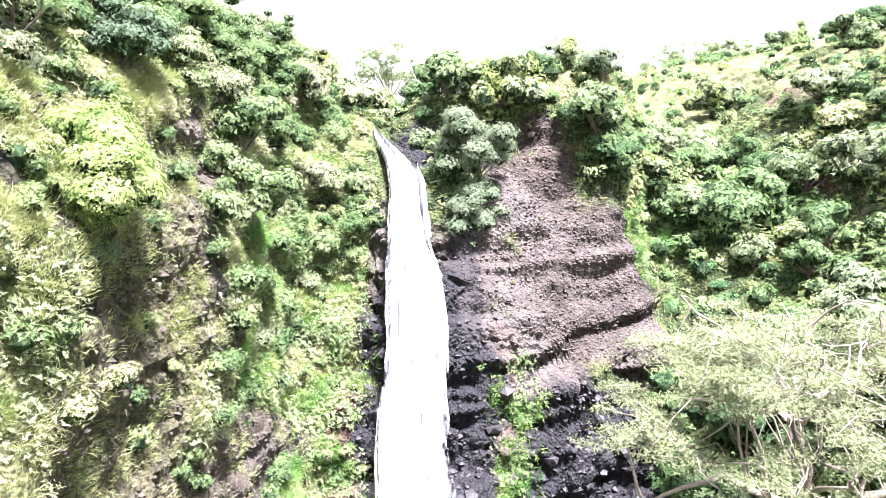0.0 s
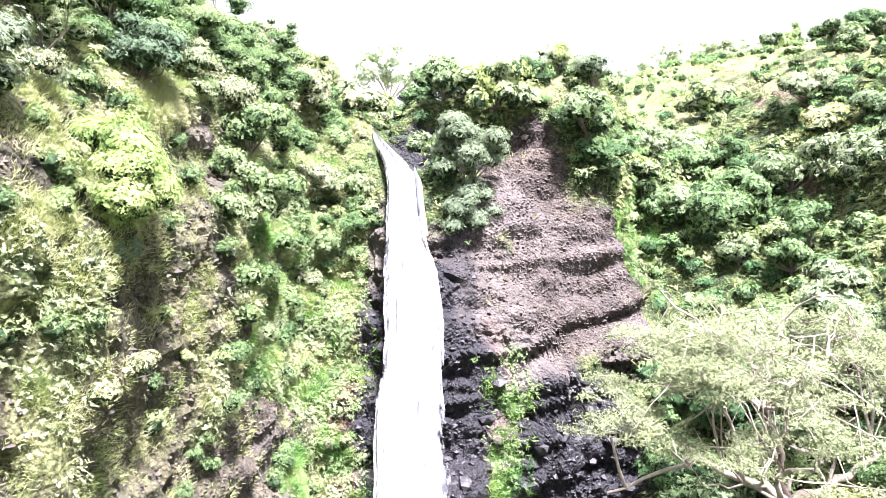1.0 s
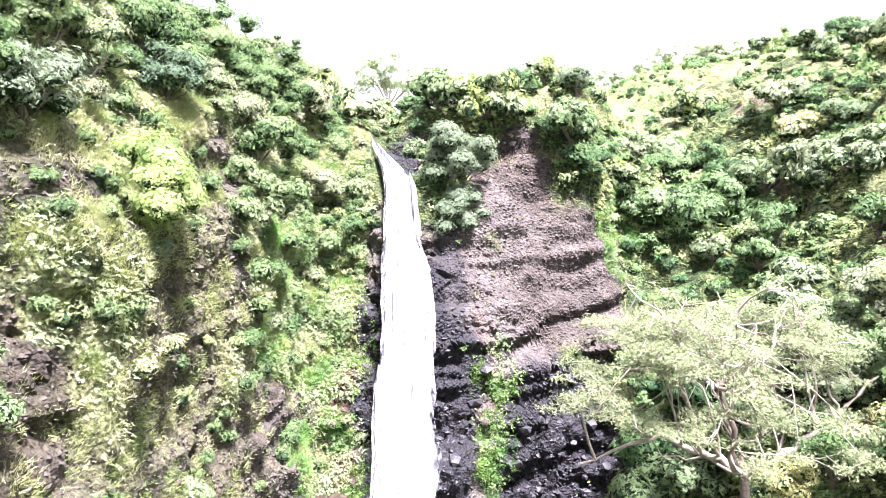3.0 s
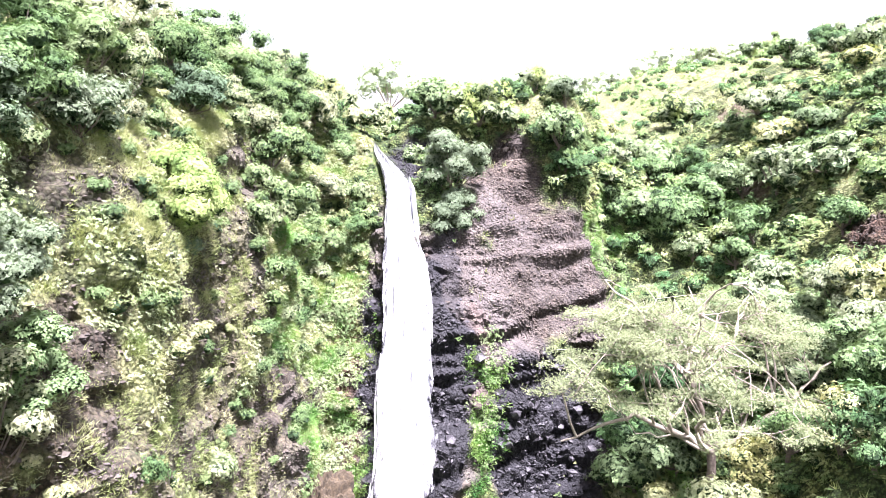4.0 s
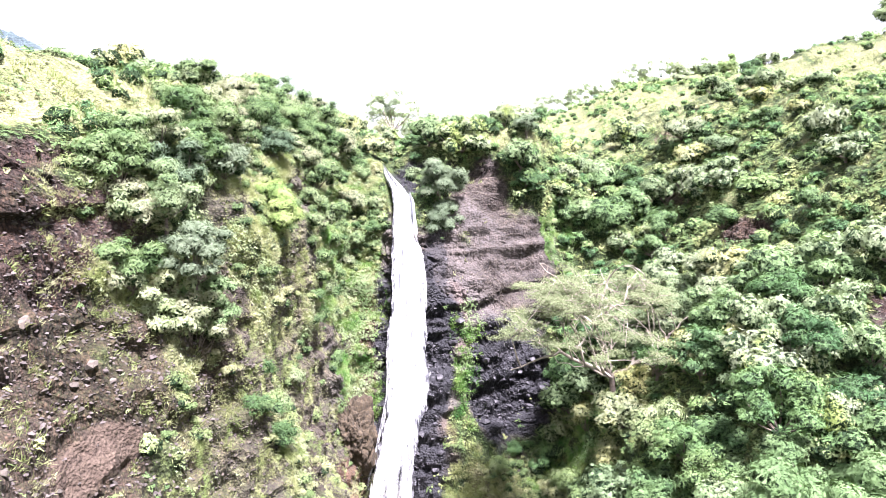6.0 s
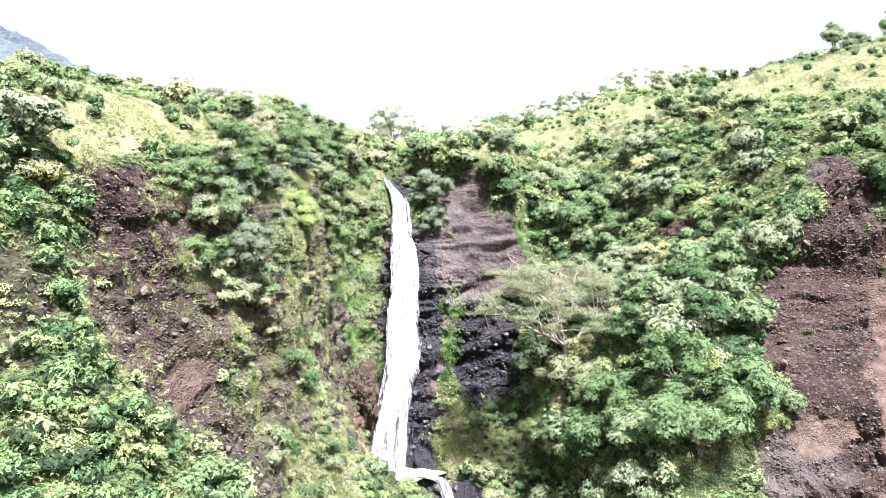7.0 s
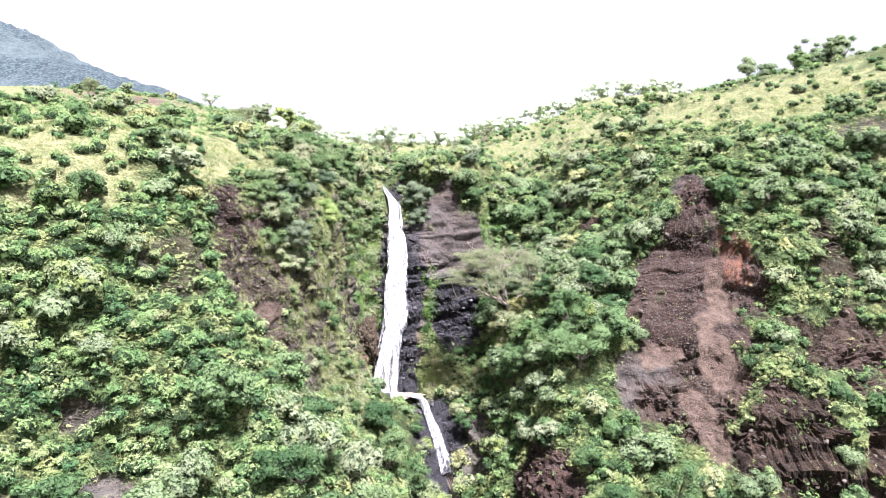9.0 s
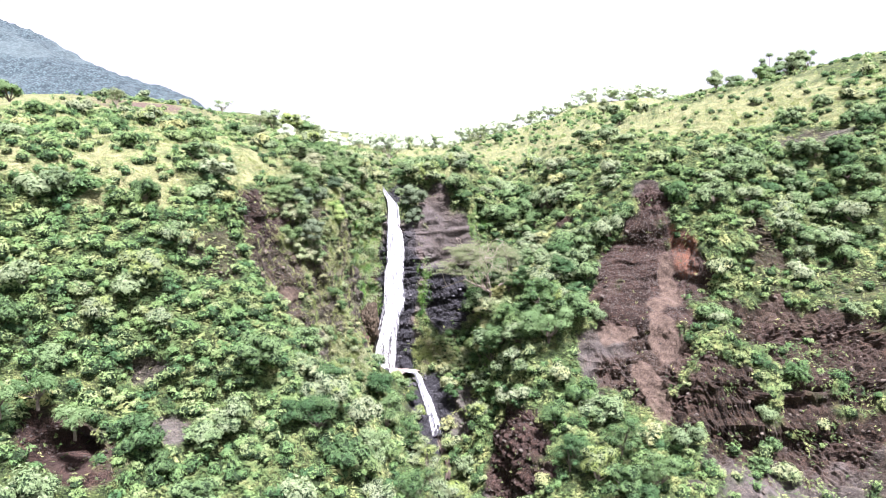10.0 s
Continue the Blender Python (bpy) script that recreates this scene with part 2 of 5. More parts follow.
LIME_LEAF = leaf_material("lime_leaves", [(0.0, (0.086, 0.162, 0.05)), (0.5, (0.189, 0.27, 0.081)), (1.0, (0.315, 0.378, 0.153))], 0.18, False, 0.9, 0.6, leaflet=34.0)
PALE_LEAF = leaf_material("pale_feathery_leaves", [(0.0, (0.115, 0.148, 0.07)), (1.0, (0.19, 0.21, 0.118))], leaflet=38.0)
GREY_LEAF = leaf_material("grey_green_leaves", [(0.0, (0.085, 0.135, 0.08)), (1.0, (0.155, 0.195, 0.125))], leaflet=30.0)
SAGE_LEAF = leaf_material("sage_green_leaves", [(0.0, (0.14, 0.2, 0.105)), (0.5, (0.2, 0.265, 0.14)), (1.0, (0.25, 0.29, 0.18))], leaflet=20.0)
# leaf colour bleached to put distance haze on the far trees
HAZY_LEAF = leaf_material("haze_pale_leaves", [(0.0, (0.42, 0.48, 0.42)), (1.0, (0.54, 0.58, 0.5))], 0.35)
HERB_LEAF = leaf_material("herb_leaves", [(0.0, (0.058, 0.131, 0.0549)), (0.35, (0.122, 0.218, 0.0805)), (0.7, (0.191, 0.283, 0.107)), (1.0, (0.261, 0.311, 0.152))], 0.12, False, 0.45, 0.2, leaflet=17.0, toned=True)
FINE_LEAF = leaf_material("wall_leaves", [(0.0, (0.072, 0.131, 0.05)), (0.35, (0.138, 0.206, 0.085)), (0.65, (0.2, 0.253, 0.131)), (1.0, (0.269, 0.281, 0.178))], 0.2, True, 0.5, 0.4, leaflet=34.0)
WALL_SHRUB_LEAF = leaf_material("wall_shrub_leaves", [(0.0, (0.087, 0.142, 0.061)), (0.35, (0.145, 0.207, 0.083)), (0.65, (0.22, 0.262, 0.116)), (1.0, (0.302, 0.305, 0.171))], 0.2, False, 0.5, 0.2, leaflet=34.0, toned=True)
LOW_LEAF = leaf_material("low_herbs", [(0.0, (0.029, 0.0654, 0.0244)), (0.45, (0.087, 0.136, 0.0488)), (1.0, (0.325, 0.349, 0.146))], 0.15, False, 0.45, 0.6, leaflet=17.0)
GRASS = leaf_material("grass_blades", [(0.0, (0.17, 0.24, 0.08)), (0.5, (0.3, 0.33, 0.15)), (1.0, (0.41, 0.4, 0.25))], 0.25, False, 0.4, 0.6)
LUSH = leaf_material("lush_wet_grass", [(0.0, (0.05, 0.16, 0.045)), (0.45, (0.15, 0.29, 0.075)), (1.0, (0.33, 0.41, 0.15))], 0.25, False, 0.5, 0.6)
INNER = shade_material()
BARK = bark_material("grey_brown_bark", (0.06, 0.045, 0.035), (0.19, 0.155, 0.125))
PALE_BARK = bark_material("pale_bark", (0.17, 0.145, 0.115), (0.38, 0.335, 0.27))
FALL = water_material("falling_white_water", (0.1, 0.108, 0.122), (0.56, 0.57, 0.59), False)
SPRAY = water_material("thin_white_strands", (0.7, 0.72, 0.73), (0.9, 0.9, 0.9), True)
STREAM_WATER = water_material("muddy_stream_water", (0.045, 0.034, 0.027), (0.16, 0.125, 0.1), False, False)
POOL = water_material("foaming_brown_water", (0.13, 0.098, 0.075), (0.33, 0.275, 0.225), False, False)


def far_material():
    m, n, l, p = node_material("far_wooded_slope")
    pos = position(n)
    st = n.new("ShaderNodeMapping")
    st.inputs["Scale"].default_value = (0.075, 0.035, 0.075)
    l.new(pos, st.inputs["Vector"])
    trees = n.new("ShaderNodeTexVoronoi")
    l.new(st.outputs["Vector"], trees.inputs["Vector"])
    # distance haze, lit treetops and shaded gaps are all put into this colour
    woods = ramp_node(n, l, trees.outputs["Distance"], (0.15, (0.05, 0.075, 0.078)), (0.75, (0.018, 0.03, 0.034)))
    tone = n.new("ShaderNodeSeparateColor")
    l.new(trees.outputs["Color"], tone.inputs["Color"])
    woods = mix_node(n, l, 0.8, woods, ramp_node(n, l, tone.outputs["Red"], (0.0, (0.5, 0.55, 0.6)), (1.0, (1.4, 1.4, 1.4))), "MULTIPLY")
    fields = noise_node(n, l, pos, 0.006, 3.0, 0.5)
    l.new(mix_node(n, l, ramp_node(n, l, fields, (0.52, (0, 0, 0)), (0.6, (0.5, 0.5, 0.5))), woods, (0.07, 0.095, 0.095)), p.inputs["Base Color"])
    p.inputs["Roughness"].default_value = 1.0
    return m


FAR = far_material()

# ---------------------------------------------------------------- the lie of the land
# Lines that run up the valley (rim, brow, foot, stream ...): each a run of (y, x, z).
LEFT_END = [(-150, -2500, 120), (60, -2500, 130), (420, -2500, 110)]
LEFT_FAR = [(-150, -300, 60), (0, -300, 66), (60, -300, 60), (420, -300, 52)]
LEFT_BACK = [(-150, -110, 22), (-60, -110, 36), (-20, -95, 43), (20, -80, 43), (47, -62, 42.0), (100, -72, 45.5), (128, -78, 49.0), (200, -88, 49.5), (420, -120, 50)]
LEFT_RIM = [(-150, -80, 8), (-60, -80, 28), (-25, -62, 36), (-10, -42, 37.5), (0, -30, 36.3), (10, -24, 35.8), (24, -18, 35.4), (44, -20, 36.5), (100, -25, 36.5), (420, -40, 38)]
LEFT_BROW = [(-150, -60, 0), (-60, -52, 16), (-28, -42, 22), (-18, -31, 26.5), (-10, -21, 28.5), (0, -18.5, 32), (7, -16, 30.5), (15, -11.5, 30), (24, -9.5, 29.5), (33, -9, 29), (40, -9, 31), (60, -10, 33), (420, -25, 36)]
LEFT_MID = [(-150, -40, -10), (-60, -36, 4), (-28, -22, 10.5), (-21, -20, 14), (-16, -16, 19), (-10, -12, 21), (0, -13, 20), (7, -12, 22), (15, -8.8, 21), (24, -8, 20.5), (33, -7.2, 21.5), (40, -7.4, 28), (60, -7.5, 31), (420, -20, 35)]
LEFT_FOOT = [(-150, -15, -20), (-60, -13, -10), (-28, -7, 2), (-16, -2.5, 5.5), (-7, -5.5, 10.5), (0, -7, 9.5), (7, -7.5, 9), (15, -4.7, 9.5), (21, -5.4, 8.6), (24, -6.0, 7.6), (29, -5.3, 8.5), (33, -3.5, 16), (36, -4, 21), (40, -5, 27), (46, -5.6, 29.8), (60, -5.6, 31), (420, -10, 34)]
STREAM = [(-150, 5, -24), (-60, 5, -16), (-20, 10, -9.5), (-8, 9.6, -8.3), (0, 8.4, -7.5), (14, 6.5, -6.7), (16, 6.2, -5.5), (24, 3.0, 0.6), (26, 0.2, 1.2), (28.6, -2.6, 1.8), (30.4, -1.9, 8.5), (32.6, -1.2, 15), (35.2, -1.3, 21), (38.6, -2.2, 26), (46, -4.1, 29), (60, -4, 30), (120, -4, 31), (420, 0, 33)]
RIGHT_FOOT = [(-150, 25, -22), (-60, 22, -13), (-20, 17, -6), (0, 14, -4), (10, 11, -3), (22, 7.5, -0.5), (27, 5, 3), (29.5, 4.2, 5.5), (33, 3.6, 13), (36, 3.8, 20.5), (38.5, 2.6, 25.5), (43, 0.8, 27.2), (45.6, -0.2, 28.2), (47, -0.8, 31.5), (60, -1, 31), (420, 10, 35)]
BLUFF = [(-150, 45, -15), (-60, 36, -10), (-20, 24, -3.5), (-7, 20, 0), (2, 17, 4), (10, 14, 3), (22, 11, 2), (29, 9.7, 3), (36, 9, 9.5), (39.5, 9.2, 20), (42, 8.7, 25), (47, 9, 32), (60, 10, 33.5), (420, 20, 36)]
GULLY = [(-150, 60, -8), (-60, 50, -9), (-20, 32, -2), (-10, 27, 1), (2, 23, 6), (8, 20, 11), (14, 17, 12), (25, 14, 12), (33, 14, 13.5), (40, 14, 16), (45, 14.4, 20), (49, 14.5, 26), (60, 17.5, 29), (100, 18, 33), (205, 24, 40), (260, 26, 41), (420, 30, 38)]
SPUR = [(-150, 75, 0), (-60, 65, -6), (-20, 42, -3), (-5, 36, 3), (4, 29, 6), (11, 23.5, 16), (25, 22, 20), (35, 22.5, 20), (46, 22, 22.5), (58, 21, 28.5), (70, 23, 32), (120, 28, 36), (205, 38, 44), (260, 42, 45), (420, 45, 40)]
SCAR = [(-60, 85, -2), (-20, 52, -3), (-4, 44, 0), (0, 39.5, 9), (8, 33.5, 9.5), (12, 32, 14), (17, 33, 18), (25, 29, 23.5), (36, 30, 27), (48, 28, 28), (60, 30, 34.5), (100, 32, 38), (205, 54, 49), (260, 56, 50), (420, 60, 45)]
SHOULDER = [(-60, 110, 8), (-20, 66, -1), (-4, 52, 2), (5, 42, 14), (11, 38.5, 15), (17, 38.8, 17), (20, 39, 22), (23, 37.5, 29.5), (36, 38, 33.5), (52, 39, 36.5), (90, 45, 41), (205, 66, 50.5), (260, 70, 52), (420, 76, 48)]
RIGHT_UPPER = [(-60, 130, 15), (-20, 80, 3), (0, 60, 8), (10.6, 51, 15), (16, 46, 24), (21, 51, 28), (35, 49, 36), (60, 52, 40), (90, 60, 46), (139, 65, 47), (205, 82, 53), (260, 84, 54), (420, 90, 50)]
RIGHT_TOP = [(-60, 160, 25), (-20, 100, 8), (12, 64, 16), (21.7, 62, 22), (35.6, 63, 36), (60, 70, 44), (90, 80, 51), (420, 120, 56)]
RIGHT_FAR = [(-60, 300, 60), (20, 300, 70), (120, 300, 85), (420, 300, 90)]
RIGHT_END = [(-60, 2500, 120), (420, 2500, 140)]
LINES = (LEFT_END, LEFT_FAR, LEFT_BACK, LEFT_RIM, LEFT_BROW, LEFT_MID, LEFT_FOOT, STREAM, RIGHT_FOOT, BLUFF, GULLY, SPUR, SCAR, SHOULDER, RIGHT_UPPER, RIGHT_TOP, RIGHT_FAR, RIGHT_END)


def pchip(xs, ys, q):
    """Shape-keeping cubic through (xs, ys), level beyond its ends; ys may have many columns."""
    xs = np.asarray(xs, float)
    ys = np.asarray(ys, float)
    if ys.ndim == 1:
        return pchip(xs, ys[:, None], q)[:, 0]
    h = np.diff(xs)[:, None]
    d = np.diff(ys, axis=0) / h
    m = np.zeros_like(ys)
    if len(xs) > 2:
        w1, w2 = 2 * h[1:] + h[:-1], h[1:] + 2 * h[:-1]
        ok = d[:-1] * d[1:] > 0
        m[1:-1] = np.where(ok, (w1 + w2) / (w1 / np.where(ok, d[:-1], 1) + w2 / np.where(ok, d[1:], 1)), 0)
        m[0], m[-1] = d[0], d[-1]
    else:
        m[:] = d[0]
    q = np.clip(np.asarray(q, float), xs[0], xs[-1])
    i = np.clip(np.searchsorted(xs, q) - 1, 0, len(xs) - 2)
    s = ((q - xs[i]) / h[i, 0])[:, None]
    hh = h[i]
    return (ys[i] * (1 + 2 * s) * (1 - s) ** 2 + m[i] * hh * s * (1 - s) ** 2
            + ys[i + 1] * s ** 2 * (3 - 2 * s) + m[i + 1] * hh * s ** 2 * (s - 1))


def lay(us, ys):
    """The bare land over a grid: us run across the valley from line to line, ys along it."""
    cols = np.array([[pchip([p[0] for p in ln], [p[k] for p in ln], ys) for k in (1, 2)] for ln in LINES])
    both = pchip(np.arange(len(LINES)), cols.reshape(len(LINES), -1), us).reshape(len(us), 2, len(ys))
    grid = np.empty((len(us), len(ys), 3))
    grid[:, :, 0], grid[:, :, 2] = both[:, 0], both[:, 1]
    grid[:, :, 1] = ys
    return grid


# ---------------------------------------------------------------- noise on arrays
def hashed(i, j, k, seed):
    h = (i.astype(np.int64) * 374761393 + j.astype(np.int64) * 668265263 + k.astype(np.int64) * 2147483647 + seed * 974711) & 0xFFFFFFFF
    h = ((h ^ (h >> 13)) * 1274126177) & 0xFFFFFFFF
    h = ((h ^ (h >> 16)) * 2246822519) & 0xFFFFFFFF
    return ((h ^ (h >> 15)) & 0xFFFFFF) / float(0xFFFFFF)


def value_noise(p, seed=0):
    i = np.floor(p).astype(np.int64)
    f = p - i
    f = f * f * (3 - 2 * f)
    out = 0
    for a in (0, 1):
        for b in (0, 1):
            for c in (0, 1):
                w = np.abs(1 - a - f[..., 0]) * np.abs(1 - b - f[..., 1]) * np.abs(1 - c - f[..., 2])
                out = out + w * hashed(i[..., 0] + a, i[..., 1] + b, i[..., 2] + c, seed)
    return 2 * out - 1


def fbm(p, octaves=4, seed=0):
    out, amp = 0, 1.0
    for k in range(octaves):
        out = out + amp * value_noise(p * 2.03 ** k + 7.1 * k, seed + k)
        amp *= 0.5
    return out


def blocks(p, seed=0):
    """Cells of broken rock: the nearest cell's own height, and how near its joint is."""
    i = np.floor(p).astype(np.int64)
    d1 = np.full(p.shape[:-1], 9.0)
    d2, own = d1.copy(), d1 * 0
    for a in (-1, 0, 1):
        for b in (-1, 0, 1):
            for c in (-1, 0, 1):
                q = i + np.array((a, b, c))
                jit = np.stack([hashed(q[..., 0], q[..., 1], q[..., 2], seed + s) for s in (1, 2, 3)], -1)
                d = np.linalg.norm(q + jit - p, axis=-1)
                hit = d < d1
                d2 = np.where(hit, d1, np.minimum(d2, d))
                own = np.where(hit, hashed(q[..., 0], q[..., 1], q[..., 2], seed + 9), own)
                d1 = np.where(hit, d, d1)
    return own, d2 - d1


def smooth(a, lo, hi):
    t = np.clip((a - lo) / (hi - lo), 0, 1)
    return t * t * (3 - 2 * t)


# ---------------------------------------------------------------- what covers the land, in patches with ragged edges
# (x, y, z, half-widths, strength)
BARE = [((26.6, 34, 24.6), (2.6, 3, 2.0), 0.95), ((21.2, 40.5, 21.2), (1.6, 2.4, 1.1), 0.95), ((23.6, 35, 21.6), (1.8, 2, 1.0), 0.9), ((-6.4, 20, 11.5), (2.6, 6, 3.2), 0.9), ((-5.2, 22, 10.5), (2.5, 5, 4), 0.95), ((-17.8, -22.9, 11.5), (3.2, 1.6, 1.3), 0.85), ((-21, -19.4, 16.7), (2, 1.6, 1.3), 0.85), ((-6, -15.4, 10), (2.2, 1.6, 1.1), 0.75), ((-10.4, 10.6, 22.3), (3, 6, 4.5), 0.9), ((7.6, 41, 21), (6.2, 8, 5.5), 1.0), ((5.2, 42, 26.5), (3.6, 7, 3.6), 1.0), ((2.2, 37, 21), (3.0, 5, 4.5), 1.0), ((7.4, 34, 11.4), (4.4, 8, 5.8), 1.0), ((-15.4, 5, 28.8), (4.5, 6, 4.2), 1.0), ((-13.5, 1, 21), (5, 8, 8), 0.85), ((-17, -9, 26), (3, 4, 4), 0.6), ((-9.5, 17, 21.5), (4, 9, 8), 0.75), ((-10.5, 12, 17.5), (4, 9, 6), 0.75), ((-7.5, 24, 15), (3, 8, 5.5), 0.85), ((-8.5, 27, 28.5), (1.5, 2.5, 2), 0.9),
        ((35.2, 15, 21), (6.8, 10, 11), 1.0), ((31, 7, 9), (7, 7, 5.5), 0.95), ((40, -1, 6), (6, 5, 7), 0.95), ((54, 6, 9), (11, 8, 7), 0.95), ((52, 9.5, 13.5), (9, 5, 3.5), 0.9), ((44, 6, 12), (3, 3, 3), 0.8), ((52, 17, 23), (4, 3, 4), 0.8), ((69, 39, 37), (7, 5, 4), 0.8), ((15, 0.5, -1), (5, 7, 6), 1.0), ((37, 23.5, 29), (2.6, 3.5, 4), 1.0), ((40.6, 17.6, 21.5), (2.8, 4.5, 4.5), 1.0), ((30.8, 18, 20.5), (2.8, 5, 4.5), 1.0), ((29.6, 15, 16), (3, 4.5, 3.6), 0.95), ((61, 15, 19), (10, 5, 6), 0.3),
        ((50, -7, 3), (15, 7, 8), 0.95), ((-8.5, 4, 13), (4, 8, 4.5), 0.7), ((-1, 33, 12), (4.2, 7, 16), 0.9), ((4.5, 36, 17), (3.5, 5, 8.5), 1.0), ((-6, 27, 8), (4, 7, 6), 0.8), ((6, 20, -3), (6, 9, 6), 0.8), ((-25, -27.5, 11), (4, 3.6, 3.8), 1.0)]
# the last is wet rock, darkened too for the recess's shade
# wet rock by the water; the third spot is a hollow's shade painted dark
WET_AND_SHADED = [((-0.3, 28.5, 5.5), (1.8, 3.5, 5.5), 1.0), ((0.9, 36.5, 21.5), (1.2, 4, 4), 0.7), ((-25.5, -24.5, 10.3), (3.4, 4.5, 3.0), 1.0), ((-1, 33.5, 13), (3.6, 6, 15), 1.0), ((7.6, 34, 12.2), (3.9, 6.5, 5.4), 1.0), ((5, 21, -2), (3.4, 9, 6), 1.0), ((0, 44, 28), (3.5, 4, 3.5), 1.0)]
# far straw spots at y 200 and 340 also paint haze onto the hills
STRAW_AND_HAZE = [((6, 40, 14), (3, 4, 1.6), 0.6), ((4.0, 26, 4.8), (2.8, 5, 3.4), 0.9), ((6.6, 28.5, 3.4), (2.6, 4, 2.6), 0.75), ((-26, -6, 34), (7, 6, 3), 1.0), ((-19.5, 13, 34.5), (6, 17, 3.0), 1.0), ((-40, 25, 39), (24, 36, 9), 1.0), ((-30, 12, 37), (12, 22, 4), 1.0), ((62, 66, 45), (36, 24, 14), 0.75), ((20, 105, 38), (40, 36, 14), 0.8), ((8, 47, 33.5), (3, 3, 2), 0.6), ((20, 200, 44), (160, 110, 40), 0.7), ((80, 340, 50), (260, 200, 60), 0.9), ((-120, 60, 46), (80, 100, 30), 0.8)]
SLIDE = [((25.4, 53, 27), (2.4, 3, 1.5), 0.8), ((27.8, 61, 33.5), (2.6, 3.5, 1.6), 0.75), ((4.2, 26, 5.2), (2.0, 4, 2.4), 0.45), ((-73, 114, 47), (13, 14, 4), 1.0), ((-12.4, 2, 19), (1.8, 3, 0.9), 0.8), ((38.8, 16.5, 17), (1.7, 4, 4.5), 1.0), ((36.0, 10, 12), (1.9, 5, 5), 1.0), ((32.5, 3, 7), (1.5, 5, 5), 0.9), ((29.5, 10, 12.2), (4, 3.5, 1.3), 0.9)]
RUST = [((40.6, 18.6, 22.5), (1.8, 3.0, 3.6), 1.0), ((-4.6, 33, 17), (0.8, 4, 5), 0.35), ((2.6, 34.5, 18), (0.9, 2, 4), 0.2), ((41, 18, 22), (2.0, 3.0, 4.0), 0.9), ((1.5, 28, 9), (1.5, 3, 3), 0.15), ((-4.5, 26, 6), (2, 4, 3), 0.5)]


RED = [((24.5, 36.5, 23), (6, 7, 4), 1.0), ((36, 14, 20), (11, 15, 14), 1.0), ((50, 4, 8), (24, 14, 14), 1.0), ((15, 0, -1), (7, 9, 7), 1.0), ((-15, 2, 24), (8, 14, 14), 0.9), ((-9, 16, 18), (5, 14, 9), 0.5), ((60, 25, 25), (18, 18, 16), 1.0), ((-25, -27, 11), (6, 6, 6), 1.0)]


TAN = [((4.2, 26.5, 4.6), (2.7, 5, 3.2), 0.9), ((6.6, 28.5, 3.6), (2.4, 4, 2.2), 0.8)]


def patch(p, spots, seed, rag=0.5):
    wob = rag * fbm(p * 0.35, 4, seed)
    out = np.zeros(p.shape[:-1])
    for c, r, s in spots:
        d = np.linalg.norm((p - np.array(c, float)) / np.array(r, float), axis=-1)
        out = np.maximum(out, s * smooth(1.25 - d + wob * 0.8, 0.15, 0.4))
    return out


def cover(p):
    # straw also carries the pale haze painted on the far hills
    # wet also carries the shade painted into the two hollows
    return {"rock": patch(p, BARE, 11), "wet": patch(p, WET_AND_SHADED, 23, 0.35), "straw": 0.85 * patch(p, STRAW_AND_HAZE, 31, 0.8), "soil": patch(p, SLIDE, 47, 0.6), "rust": patch(p, RUST, 53), "red": patch(p, RED, 59, 0.3)}


# ---------------------------------------------------------------- the land as one sheet
STEPS = (3, 5, 20, 28, 38, 38, 38, 34, 32, 32, 28, 30, 34, 34, 28, 26, 6)
US = np.concatenate([k + (np.arange(s) / s) ** (2 if k == 15 else 1) for k, s in enumerate(STEPS)] + [[len(STEPS)]])
YS = np.concatenate([[-2500, -1200, -600, -300, -200], np.arange(-150, -36, 8.0), np.arange(-35, -9.9, 0.38), np.arange(-9.5, 0, 0.24), np.arange(0, 26, 0.17), np.arange(26, 28, 0.24), np.arange(28, 33, 0.14), np.arange(33, 43, 0.085), np.arange(43, 48, 0.16), np.arange(48, 64, 0.45), 64 + np.cumsum(np.linspace(0.6, 16, 42)), [440, 520, 700, 1000, 1600, 2600]])


def normals(g):
    n = np.cross(np.gradient(g, axis=0), np.gradient(g, axis=1))
    return n / np.maximum(np.linalg.norm(n, axis=-1, keepdims=True), 1e-9)


LAND = lay(US, np.clip(YS, -150, 420))
LAND[:, :, 1] = YS
SIDE = normals(LAND)
MASK = cover(LAND)
MASK["rock"] *= 1 - patch(LAND, TAN, 29)
MASK["wet"] *= 1 - patch(LAND, TAN, 29)
# faces of fine, even stone: the bluff and the scar
CALM = patch(LAND, [((7, 42, 22.5), (8, 8, 7), 1.0), ((35.5, 16, 20), (9, 13, 12), 1.0), ((30, 8, 10), (8, 6, 5), 0.8), ((-15.6, 6.4, 29.6), (4, 4.4, 4), 0.9)], 27, 0.2)
near = smooth(-np.abs(LAND[..., 0]), -130, -90) * smooth(-np.abs(LAND[..., 1] - 10), -110, -80)
strata = LAND * np.array((0.09, 0.09, 1.15))
rough = smooth(LAND[..., 1], 27, 29) + smooth(-LAND[..., 0], 4, 6) * smooth(-LAND[..., 1], -27, -25)
rough += smooth(LAND[..., 0], 13, 17) * MASK["red"] * smooth(-LAND[..., 1], -27, -25)
own1, edge1 = blocks(LAND * np.array((0.55, 0.55, 0.75)), 3)
own2, edge2 = blocks(LAND * np.array((1.5, 1.5, 1.2)), 5)
